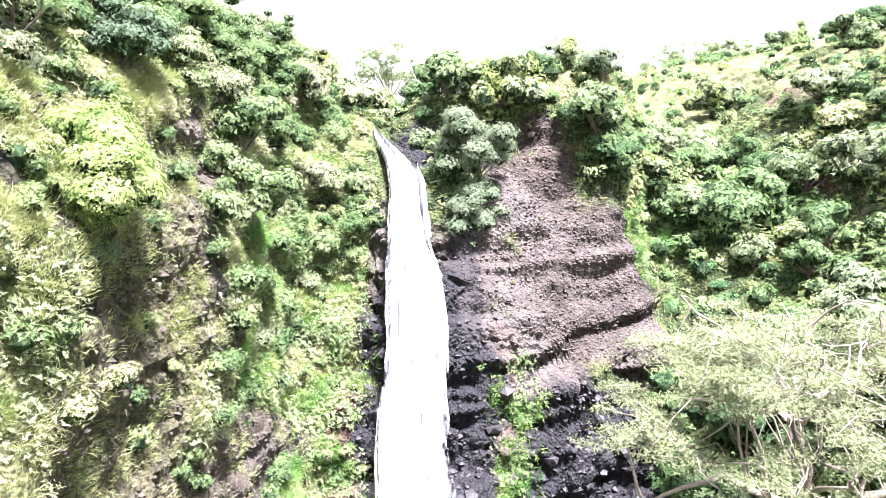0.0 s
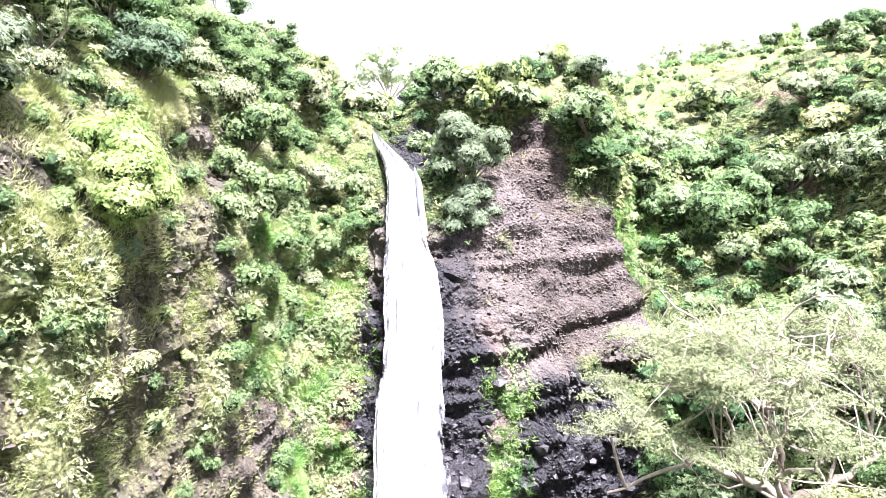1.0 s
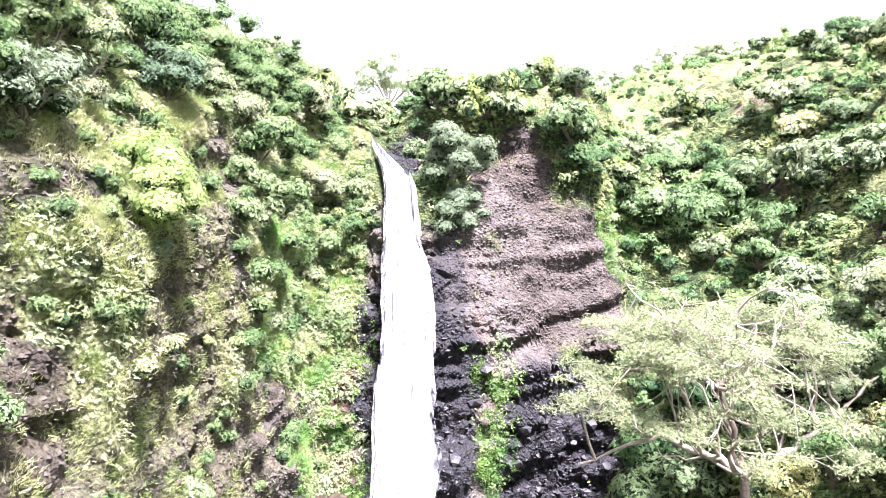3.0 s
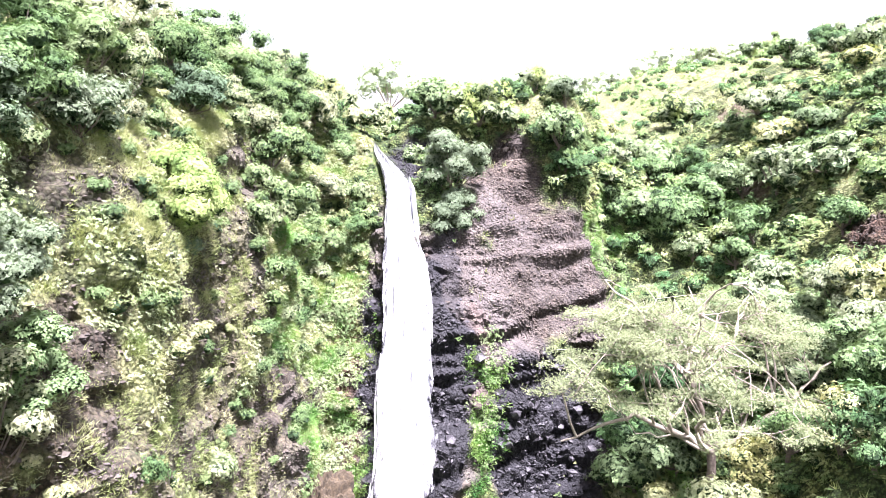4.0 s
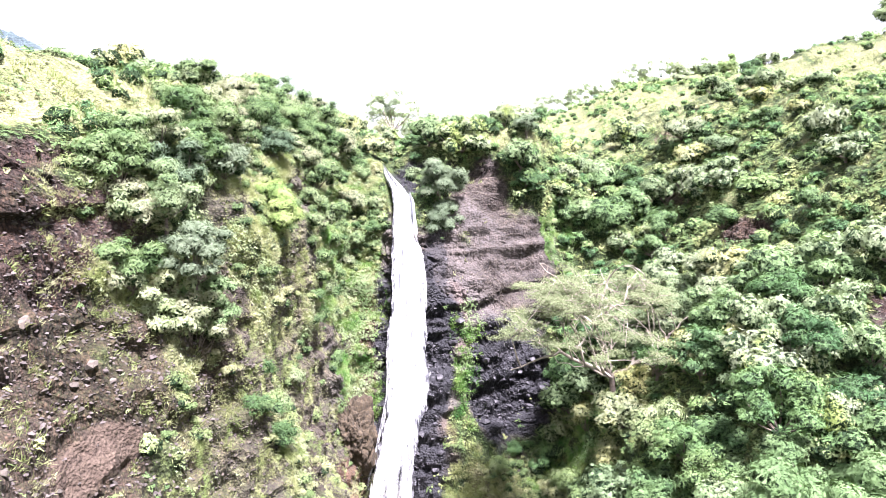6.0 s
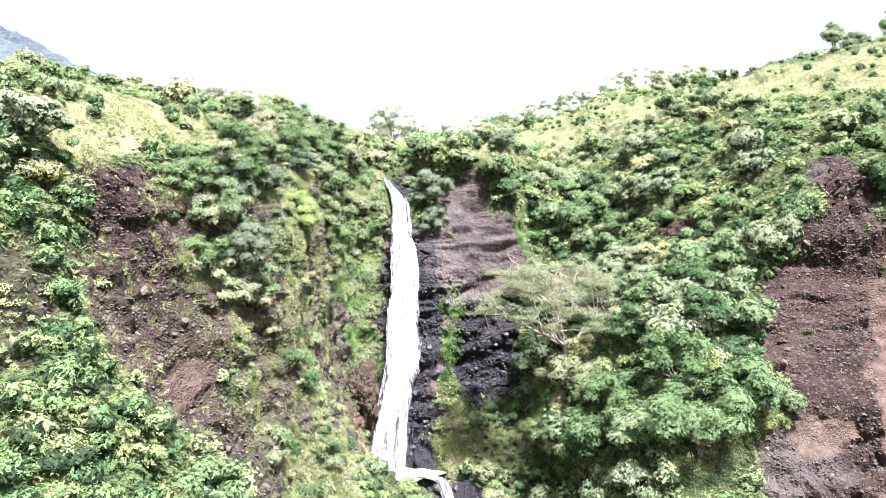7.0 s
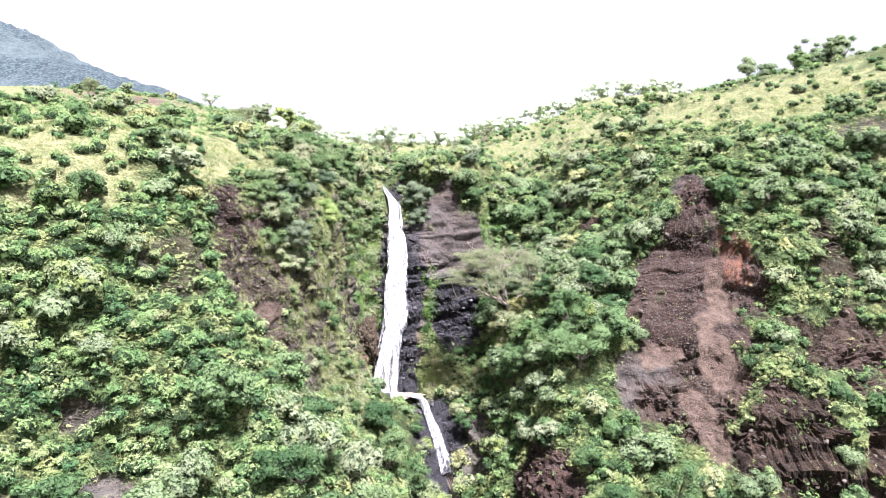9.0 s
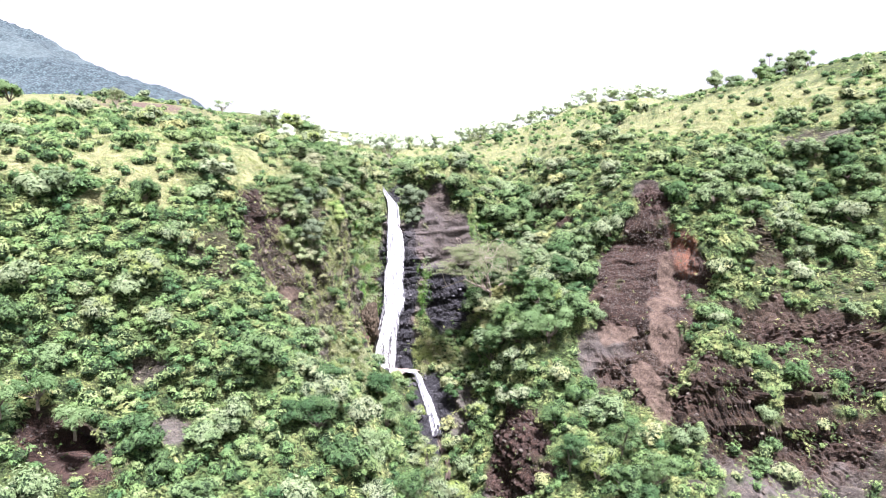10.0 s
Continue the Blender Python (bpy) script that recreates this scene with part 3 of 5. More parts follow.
# thin grass covers what is not rock on the left wall
MASK["straw"] = np.maximum(MASK["straw"], 0.75 * smooth(-np.abs(LAND[..., 0] + 10), -7, -5.5) * smooth(-np.abs(LAND[..., 1] - 25), -22, -18) * smooth(fbm(LAND * 0.4, 3, 63), -0.6, 0.1) * (1 - 0.55 * smooth(-LAND[..., 2], -15, -11)))
# on the left wall the bare rock shows only in islands
inner = smooth(-np.abs(LAND[..., 0] + 10), -7, -5.5) * smooth(-np.abs(LAND[..., 1] - 22), -20, -16)
MASK["rock"] *= 1 - inner * (1 - smooth(fbm(LAND * np.array((0.5, 0.5, 0.28)), 4, 77) + 0.045 * np.clip(23 - LAND[..., 2], -4, 8) + 0.3 * smooth(-LAND[..., 1], -15, -10), -0.62, -0.2)) * (1 - MASK["wet"])
push = near * (0.9 * fbm(LAND * 0.12, 3, 2) + 0.35 * fbm(LAND * 0.5, 3, 4))
push += near * MASK["rock"] * (1 - 0.85 * MASK["soil"]) * ((0.65 - 0.25 * CALM - 0.32 * smooth(-LAND[..., 0], 4, 6)) * fbm(strata, 3, 6) + (1 - 0.7 * CALM) * ((0.35 - 0.05 * rough) * (own1 - 0.5) - 0.25 * smooth(-edge1, -0.14, 0) + rough * (0.28 * (own2 - 0.5) - 0.12 * smooth(-edge2, -0.15, 0))))
push += near * (1 - MASK["rock"]) * (1 - MASK["straw"]) * (0.45 * np.abs(fbm(LAND * 0.75, 2, 14)) + 0.2 * fbm(LAND * 1.6, 2, 15))
push += 0.6 * patch(LAND, [((-6.4, 34, 22.5), (3.2, 7.5, 8.5), 1.0), ((-4.8, 29, 14), (2.2, 5, 5), 0.8)], 61) * fbm(LAND * np.array((0.6, 0.6, 0.9)), 3, 64)
own3, edge3 = blocks(LAND * np.array((0.95, 0.95, 0.13)), 16)
columns = 0.7 * (own3 - 0.5) - 0.3 * smooth(-edge3, -0.2, 0)
push += near * MASK["rock"] * MASK["red"] * (1 - 0.9 * MASK["soil"]) * columns * smooth(LAND[..., 0], 8, 10) * (1 - patch(LAND, [((35, 17, 20), (8, 12, 10), 1.0)], 18))
hollow = np.linalg.norm((LAND - np.array((-25, -27.5, 11.0))) / np.array((2.9, 3.0, 2.4)), axis=-1)
bed = smooth(-np.abs(US - 7.0), -0.35, -0.12)[:, None] * smooth(-YS, -70, -20)[None, :]
push = push * (1 - 0.75 * bed)
LAND += SIDE * push[..., None] + (smooth(-hollow, -1.15, -0.55))[..., None] * np.array((-0.9, 4.2, -1.3))
# benches and risers in the cliffs on the right bank
step = near * MASK["rock"] * MASK["red"] * (1 - MASK["soil"]) * smooth(LAND[..., 0], 15, 22)
LAND[..., 1] += 0.35 * step * np.sin(2 * math.pi * (LAND[..., 2] + 1.6 * fbm(LAND * 0.15, 2, 17)) / 5.2)
LAND[..., 2] += (1 - near) * smooth(np.hypot(LAND[..., 0], LAND[..., 1]), 90, 200) * 3.0 * fbm(LAND * np.array((0.03, 0.03, 0)), 3, 8)
# the undercut and the soil ledge at the foot of the bluff
lip = smooth(LAND[..., 0], 2.5, 5) * smooth(-LAND[..., 0], -14.5, -11.5) * smooth(LAND[..., 1], 33, 36) * smooth(-LAND[..., 1], -47, -44)
rise = LAND[..., 2] + 0.5 * fbm(LAND * 0.25, 2, 37) - 0.12 * (LAND[..., 0] - 8)
LAND[..., 1] += lip * (0.75 * np.exp(-((rise - 18.7) / 0.5) ** 2) - 0.65 * np.exp(-((rise - 17.1) / 0.75) ** 2))
# an upright columned face over a ledge, high on the left wall
face = patch(LAND, [((-15.6, 6.4, 29.6), (4.2, 4.4, 4.2), 1.0)], 39, 0.2)
rise = LAND[..., 2] + 0.35 * fbm(LAND * 0.3, 2, 38)
LAND[..., 0] += face * (0.8 * smooth(rise, 28.4, 28.8) * smooth(-rise, -33.0, -31.2) - 0.35 * np.exp(-((rise - 28.0) / 0.55) ** 2))
LAND[..., 0] += face * smooth(rise, 28.5, 29.2) * smooth(-rise, -32.6, -31.6) * (1.1 * columns)
SIDE = normals(LAND)


def grid_mesh(name, g, material):
    a, b = g.shape[:2]
    idx = np.arange(a * b).reshape(a, b)
    quads = np.stack([idx[:-1, :-1], idx[1:, :-1], idx[1:, 1:], idx[:-1, 1:]], -1).reshape(-1, 4)
    return raw_mesh(name, g.reshape(-1, 3), quads, material)


def raw_mesh(name, verts, faces, material, shade=False, second=None, second_from=0):
    """A mesh from arrays; faces all have the same number of corners. From face second_from on it has the second material."""
    me = bpy.data.meshes.new(name)
    k = faces.shape[1]
    me.vertices.add(len(verts))
    me.vertices.foreach_set("co", np.ascontiguousarray(verts, np.float32).ravel())
    me.loops.add(faces.size)
    me.loops.foreach_set("vertex_index", np.ascontiguousarray(faces, np.int32).ravel())
    me.polygons.add(len(faces))
    me.polygons.foreach_set("loop_start", np.arange(0, faces.size, k, dtype=np.int32))
    if shade:
        me.polygons.foreach_set("use_smooth", np.ones(len(faces), bool))
    else:
        me.polygons.foreach_set("use_smooth", np.zeros(len(faces), bool))
    me.update(calc_edges=True)
    me.materials.append(material)
    if second:
        me.materials.append(second)
        me.polygons.foreach_set("material_index", (np.arange(len(faces)) >= second_from).astype(np.int32))
    return me


def paint(me, layer, r, g, b):
    at = me.color_attributes.new(layer, "FLOAT_COLOR", "POINT")
    at.data.foreach_set("color", np.stack([r, g, b, np.ones_like(r)], -1).astype(np.float32).ravel())


land_mesh = grid_mesh("ground", LAND, GROUND)
paint(land_mesh, "cover", MASK["rock"].ravel(), (MASK["straw"] * (1 - MASK["rock"])).ravel(), MASK["wet"].ravel())
paint(land_mesh, "earth", MASK["soil"].ravel(), MASK["rust"].ravel(), MASK["red"].ravel())
ground = tagged(new("ground", land_mesh), "steep green gorge with bare brown basalt cliffs", "ground", kind="structure")

# how open each cell is to growth
AREA = np.linalg.norm(np.cross(np.gradient(LAND, axis=0), np.gradient(LAND, axis=1)), axis=-1)
AREA[[0, -1], :] = 0
AREA[:, [0, -1]] = 0
LUSHNESS = patch(LAND, [((-6.4, 34, 22.5), (3.2, 7.5, 8.5), 1.0), ((-4.8, 29, 14), (2.2, 5, 5), 0.8), ((3.5, 31, 12), (1.6, 2.0, 3), 0.6), ((3.4, 32.8, 14.5), (1.3, 3.5, 4.5), 0.8), ((12.6, 46, 24), (1.8, 5, 5), 0.9), ((12.2, 30, 10), (2.4, 5.5, 4), 1.0), ((10.5, 30.5, 5), (1.5, 4.5, 4.5), 1.0)], 61)
STREAMSIDE = smooth(-np.abs(US - 7.0), -0.45, -0.3)[:, None] * (YS < 60)[None, :]


def rest(x, y):
    """The land's height at a place in the plan."""
    k = np.argmin((LAND[..., 0] - x) ** 2 + (LAND[..., 1] - y) ** 2)
    return float(LAND[..., 2].ravel()[k])


# ---------------------------------------------------------------- growing things
def part(name, me, parent, label=""):
    ob = new(name, me)
    ob.parent = parent
    return tagged(ob, label)


def tube(path, radii, sides=6):
    """A tapered, bent limb: vertices and quads."""
    path = [Vector(q) for q in path]
    v, f = [], []
    for k, q in enumerate(path):
        d = (path[min(k + 1, len(path) - 1)] - path[max(k - 1, 0)]).normalized()
        u = d.orthogonal().normalized()
        w = d.cross(u)
        for s in range(sides):
            a = 2 * math.pi * s / sides
            v.append(q + (u * math.cos(a) + w * math.sin(a)) * radii[k])
        if k:
            o = (k - 1) * sides
            for s in range(sides):
                t = (s + 1) % sides
                f.append((o + s, o + t, o + sides + t, o + sides + s))
    return v, f


def tubes_mesh(name, limbs, material):
    vs, fs = [], []
    for path, radii, sides in limbs:
        v, f = tube(path, radii, sides)
        fs += [[i + len(vs) for i in q] for q in f]
        vs += [tuple(q) for q in v]
    return raw_mesh(name, np.array(vs), np.array(fs), material, True)


def leaves(centres, outward, size, slim, rng):
    """Pointed leaf sprays at the centres."""
    k = len(centres)
    n = outward + rng.normal(0, 0.2, (k, 3))
    n /= np.linalg.norm(n, axis=1, keepdims=True)
    a = np.cross(n, rng.normal(0, 1, (k, 3)))
    a /= np.linalg.norm(a, axis=1, keepdims=True)
    b = np.cross(n, a)
    s = size * rng.uniform(0.6, 1.35, (k, 1))
    v = np.stack([centres - a * s + b * s * slim, centres - a * s * 0.6 - b * s * slim * 1.2, centres + a * s * 1.1], 1).reshape(-1, 3)
    f = np.arange(3 * k).reshape(-1, 3)
    return v, f


def crown_shape(rng, lobes, wide, tall, base, count, lobe_size, flat=0.75):
    """Leaf places and directions over a heap of uneven lobes."""
    cs, rs = [], []
    for k in range(lobes):
        a, r = rng.uniform(0, 2 * math.pi), wide * math.sqrt(rng.uniform(0.0, 1.0)) * 0.72
        h = base + tall * (0.25 + 0.75 * rng.uniform(0, 1) * (1 - 0.55 * (r / wide) ** 2))
        cs.append((r * math.cos(a), r * math.sin(a), h))
        rs.append(lobe_size * rng.uniform(0.6, 1.25))
    cs, rs = np.array(cs), np.array(rs)
    pick = rng.choice(lobes, count, p=rs ** 2 / (rs ** 2).sum())
    d = rng.normal(0, 1, (count, 3))
    d[:, 2] = np.where(rng.uniform(0, 1, count) < 0.7, np.abs(d[:, 2]), d[:, 2])
    d /= np.linalg.norm(d, axis=1, keepdims=True)
    rad = rs[pick] * rng.uniform(0.62, 1.08, count)
    ctr = cs[pick] + d * rad[:, None] * np.array((1, 1, flat))
    ctr += rng.normal(0, 0.06, (count, 3))
    return ctr, d + np.array((0, 0, 0.15)), cs, rs


def ball():
    """A rough ball of twenty faces."""
    g = (1 + 5 ** 0.5) / 2
    v = [(-1, g, 0), (1, g, 0), (-1, -g, 0), (1, -g, 0), (0, -1, g), (0, 1, g), (0, -1, -g), (0, 1, -g), (g, 0, -1), (g, 0, 1), (-g, 0, -1), (-g, 0, 1)]
    v = np.array(v) / math.hypot(1, g)
    f = [t for t in itertools.combinations(range(12), 3) if all(np.linalg.norm(v[a] - v[b]) < 1.1 for a, b in itertools.combinations(t, 2))]
    f = [t if np.dot(np.cross(v[t[1]] - v[t[0]], v[t[2]] - v[t[0]]), v[t[0]]) > 0 else t[::-1] for t in f]
    return v, np.array(f)


BALL = ball()


def cores(cs, rs, squash):
    """Dark balls in the lobes, coloured as the shade among inner leaves and twigs."""
    rng = np.random.default_rng(len(cs))
    v, f = BALL
    c = cs[:, None] + v[None] * (rs[:, None, None] * np.array((1, 1, squash))) * rng.uniform(0.7, 1.15, (len(cs), 12, 1))
    return c.reshape(-1, 3), (f[None] + (np.arange(len(cs)) * 12)[:, None, None]).reshape(-1, 3)


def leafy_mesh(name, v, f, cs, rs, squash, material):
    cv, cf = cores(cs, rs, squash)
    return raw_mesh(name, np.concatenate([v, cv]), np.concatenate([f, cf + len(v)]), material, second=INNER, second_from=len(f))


def plant(kind, rng, lobes, wide, tall, base, count, lobe_size, leaf, slim, leafmat, bark, label, category, stems=1, thick=0.12, core=0.85):
    """One tree or bush at the origin: trunk with limbs, and crown."""
    ctr, out, cs, rs = crown_shape(rng, lobes, wide, tall, base, count, lobe_size)
    v, f = leaves(ctr, out, leaf, slim, rng)
    limbs = []
    fork = Vector((rng.normal(0, 0.1), rng.normal(0, 0.1), max(base * 0.75, 0.15)))
    if stems == 1:
        limbs.append(([(0, 0, -0.6), (fork.x * 0.3, fork.y * 0.3, fork.z * 0.5), fork], (thick * 1.3, thick, thick * 0.8), 6))
    for c in cs[:max(4, lobes * 2 // 3)]:
        o = fork if stems == 1 else Vector((rng.normal(0, 0.12), rng.normal(0, 0.12), -0.5))
        c = Vector(c)
        m = o.lerp(c, 0.5) + Vector((rng.normal(0, 0.12), rng.normal(0, 0.12), -0.1))
        limbs.append(([o, m, c], (thick * 0.6, thick * 0.4, thick * 0.12), 4))
    top = new(kind)
    part("trunk", tubes_mesh("trunk", limbs, bark), top)
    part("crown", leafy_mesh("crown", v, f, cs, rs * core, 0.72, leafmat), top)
    return tagged(top, label, category)


def places(idx, rng):
    """Points of the land, each somewhere within the cell that begins at its index."""
    i, j = np.unravel_index(idx, LAND.shape[:2])
    i, j = np.minimum(i, LAND.shape[0] - 2), np.minimum(j, LAND.shape[1] - 2)
    a, b = rng.uniform(0, 1, (2, len(i), 1))
    return (LAND[i, j] * (1 - a) + LAND[i + 1, j] * a) * (1 - b) + (LAND[i, j + 1] * (1 - a) + LAND[i + 1, j + 1] * a) * b


def scatter(count, density, gap, seed, tries=12):
    """Places on the land, by density, no nearer to each other than gap: indices and points."""
    rng = np.random.default_rng(seed)
    w = (AREA * density).ravel()
    idx = rng.choice(w.size, count * tries, p=w / w.sum())
    pts = places(idx, rng)
    cells, out, at = {}, [], []
    for q, i in zip(pts, idx):
        key = tuple((q // gap).astype(int))
        if any(np.sum((q - o) ** 2) < gap * gap for a in (-1, 0, 1) for b in (-1, 0, 1) for c in (-1, 0, 1) for o in cells.get((key[0] + a, key[1] + b, key[2] + c), ())):
            continue
        cells.setdefault(key, []).append(q)
        out.append(i)
        at.append(q)
        if len(out) >= count:
            break
    return list(zip(out, at))


rng = np.random.default_rng(7)
STILL = 1 - smooth(MASK["soil"], 0.2, 0.6)
GREEN = np.clip(1 - 1.15 * MASK["rock"], 0.0, 1) * STILL * (1 - STREAMSIDE)
X, Y, Z = LAND[..., 0], LAND[..., 1], LAND[..., 2]
# strips of growth on the ledges of the right bank
LEDGE = smooth(fbm(LAND * np.array((0.13, 0.13, 0.3)), 3, 19), 0.28, 0.55) * smooth(X, 38, 42) * STILL
GREEN = np.maximum(GREEN, 0.4 * LEDGE)
# room kept free for the lower fall and for trees set by hand
FREE = np.ones_like(X)
for c, r in (((-9, 16.5, 27.5), (2.3, 4.5, 2.6)), ((-8.7, 19.3, 27.5), (2, 2, 2.6)), ((4.8, 21, -1.5), (2.6, 7, 4)), ((13.7, 25.5, 10), (1.6, 1.6, 2.5)), ((1.2, 20, 2), (3.2, 7, 5)), ((-0.8, 24.5, 2.5), (4.2, 6, 4)), ((5.5, 37, 17), (5, 5, 9)), ((3.2, 31.5, 12.5), (3.2, 3, 4.5)), ((8, 41, 21), (5.6, 6, 5)), ((36.4, 16.5, 20), (4.2, 6, 9.5)), ((30.8, 15.5, 18), (4, 6, 6)), ((40.4, 17.4, 21.5), (2.2, 3, 4)), ((28, 7, 9.5), (4, 4, 3.2)), ((34, 8, 11), (2.4, 7, 4)), ((5.2, 42, 26), (3.2, 5.5, 3.2)), ((-1.5, 33, 15), (3, 8, 16)), ((20.5, 8, 12), (3, 3, 4)), ((-4.3, 40.5, 29), (3.6, 8, 3.6)), ((-8.8, 24.5, 29.3), (2.2, 3.2, 2.6)), ((5.6, 29.5, 5), (3.4, 5, 4))):
    FREE *= smooth(np.linalg.norm((LAND - np.array(c)) / np.array(r), axis=-1), 0.9, 1.1)
INVIEW = smooth(0.6 * (Y + 88) + 6 - np.abs(X - 7), 0, 6) * smooth(Y, -36, -28) * (0.2 + 0.8 * smooth(-Y, -75, -58)) * smooth(-Y, -190, -130)
CLOSE = smooth(-np.abs(X + 10), -7, -5.5) * smooth(-np.abs(Y - 25), -22, -18)
SPARSE = 1 - 0.25 * LUSHNESS
OPEN = smooth(MASK["straw"], 0.1, 0.55) * (1 - CLOSE)
# the slopes that look down the valley are grown over most
FACING = np.clip(0.25 - SIDE[..., 1] + 0.35 * SIDE[..., 2], 0.15, 1.0)


def models(kind, k, *args, **more):
    return [plant(kind, rng, *args, **more) for n in range(k)]


TREES = models("tree", 4, 20, 2.4, 2.0, 0.3, 1500, 0.9, 0.18, 0.62, TREE_LEAF, BARK, "dense leafy broadleaf tree on the steep slope", "tree")
TREES += models("tree", 2, 16, 1.9, 2.3, 0.4, 1400, 0.85, 0.18, 0.62, TREE_LEAF, BARK, "tall leafy grey-green tree on the gorge side", "tree")
TREES += models("tree", 2, 20, 2.2, 2.1, 0.3, 1500, 0.8, 0.18, 0.62, SAGE_LEAF, BARK, "pale sage-green tree on the steep slope", "tree")
FINE = models("tree", 3, 18, 1.7, 2.0, 0.3, 3600, 0.62, 0.085, 0.6, FINE_LEAF, BARK, "small leafy tree clinging to the gorge wall", "tree", thick=0.07, core=0.8)
BUSHES = models("bush", 4, 10, 1.1, 0.9, 0.1, 620, 0.55, 0.15, 0.6, BUSH_LEAF, BARK, "rounded green bush growing on the slope", "bush", stems=4, thick=0.05)
BUSHES += models("bush", 1, 10, 1.1, 0.9, 0.1, 620, 0.55, 0.15, 0.6, SAGE_LEAF, BARK, "pale sage-green bush growing on the slope", "bush", stems=4, thick=0.05)
SCRUB = models("bush", 3, 9, 0.8, 0.7, 0.1, 1300, 0.38, 0.075, 0.6, FINE_LEAF, BARK, "small leafy bush rooted in the rock wall", "bush", stems=4, thick=0.03, core=0.75)


def grow(models, where, lo, hi, group, seed):
    rng = np.random.default_rng(seed)
    used = set()
    for k, (i, q) in enumerate(where):
        n = SIDE.reshape(-1, 3)[i]
        s = rng.uniform(lo, hi)
        lean = Vector((0, 0, 1)).lerp(Vector(n), 0.25).to_track_quat("Z", "Y").to_matrix().to_4x4()
        m = Matrix.Translation(q) @ lean @ pose(0, 0, 0, 0, 0, rng.uniform(0, 360)) @ Matrix.Diagonal((s, s, s * rng.uniform(0.85, 1.2), 1))
        src = models[k % len(models)]
        ob = src if src not in used else copy_thing(src, Matrix.Identity(4))
        used.add(src)
        ob.matrix_basis = m
        tagged(ob, group=group)


THICK = 1 + 4 * patch(LAND, [((-2, 50, 32), (13, 9, 7), 1.0), ((22, 16, 17), (9, 20, 10), 0.8), ((3, -13, 2), (10, 9, 8), 0.5), ((20, 45, 24), (10, 16, 10), 1.0), ((62, 27, 29), (14, 14, 13), 0.8), ((15, 13, 5), (7, 10, 8), 1.0)], 67)
wood = GREEN * INVIEW * FACING * (1 - 0.97 * OPEN) * THICK
front = 1 + 0.5 * smooth(-np.abs(X + 22), -16, -10) * smooth(-Y, -8, 0)
grow(TREES, scatter(232, wood * FREE * (1 - CLOSE) * front, 2.2, 21), 0.6, 1.25, "trees on the slopes", 31)
grow(FINE, scatter(38, (wood + 0.35) * FREE * SPARSE * CLOSE * smooth(Z, 24, 28) * smooth(Y, 21, 26), 1.4, 23), 0.7, 1.25, "small trees on the gorge wall", 33)
grow(BUSHES, scatter(225, (GREEN * (1 - 0.75 * OPEN) + 0.03 * (1 - MASK["red"])) * FREE * INVIEW * FACING * (1 - CLOSE), 1.7, 22), 0.7, 1.9, "bushes on the slopes", 32)
grow(SCRUB, scatter(85, (GREEN + 0.2) * INVIEW * CLOSE * SPARSE, 0.9, 24), 0.6, 1.4, "bushes on the gorge wall", 34)


def shrubs(name, count, density, size, leaf, per, material, label, seed, core=0.42):
    """A joined cover of lumpy shrubs, past counting."""
    rng = np.random.default_rng(seed)
    w = (AREA * density).ravel()
    idx = rng.choice(w.size, count, p=w / w.sum())
    root, n = places(idx, rng), SIDE.reshape(-1, 3)[idx]
    s = size * rng.uniform(0.5, 1.35, (count, 1, 1))
    ring = rng.uniform(0, 2 * math.pi, (count, 5))
    off = rng.uniform(0.15, 0.6, (count, 5))
    lobe = np.stack([off * np.cos(ring), off * np.sin(ring), rng.uniform(0.1, 0.5, (count, 5)) * (1.15 - off)], -1)
    pick = rng.integers(0, 5, (count, per))
    d = rng.normal(0, 1, (count, per, 3))
    d[..., 2] = np.where(rng.uniform(0, 1, (count, per)) < 0.8, np.abs(d[..., 2]), d[..., 2])
    d /= np.linalg.norm(d, axis=-1, keepdims=True)
    c = np.take_along_axis(lobe, pick[..., None], 1) + d * 0.46 * rng.uniform(0.8, 1.06, (count, per, 1))
    c = root[:, None] + c * s + n[:, None] * s * 0.2
    v, f = leaves(c.reshape(-1, 3), (d + np.array((0, 0, 0.12))).reshape(-1, 3), leaf, 0.5, rng)
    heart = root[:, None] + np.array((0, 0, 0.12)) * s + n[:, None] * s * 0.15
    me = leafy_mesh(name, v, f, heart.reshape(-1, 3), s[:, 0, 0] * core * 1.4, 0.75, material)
    tone = np.repeat(rng.uniform(0, 1, count), per * 3)
    me.attributes.new("tone", "FLOAT", "POINT").data.foreach_set("value", np.concatenate([tone, np.zeros(len(me.vertices) - len(tone))]).astype(np.float32))
    return tagged(new(name, me), label, "shrubs", kind="stuff")


def sprout(name, count, density, size, slim, lift, material, label, category, seed, clump):
    """Low leaf cover hugging the land."""
    rng = np.random.default_rng(seed)
    w = (AREA * density * np.clip(0.5 + fbm(LAND * clump, 3, seed), 0.05, 1.5)).ravel()
    idx = rng.choice(w.size, count, p=w / w.sum())
    n = SIDE.reshape(-1, 3)[idx]
    hump = 0.5 + 0.5 * value_noise(LAND.reshape(-1, 3)[idx] * 0.9, seed + 5)
    c = places(idx, rng) + rng.normal(0, 0.1, (count, 3)) + n * (lift * hump * rng.uniform(0, 1, count) ** 0.6)[:, None]
    v, f = leaves(c, n + np.array((0, 0, 0.8)), size, slim, rng)
    return tagged(new(name, raw_mesh(name, v, f, material)), label, category, kind="stuff")


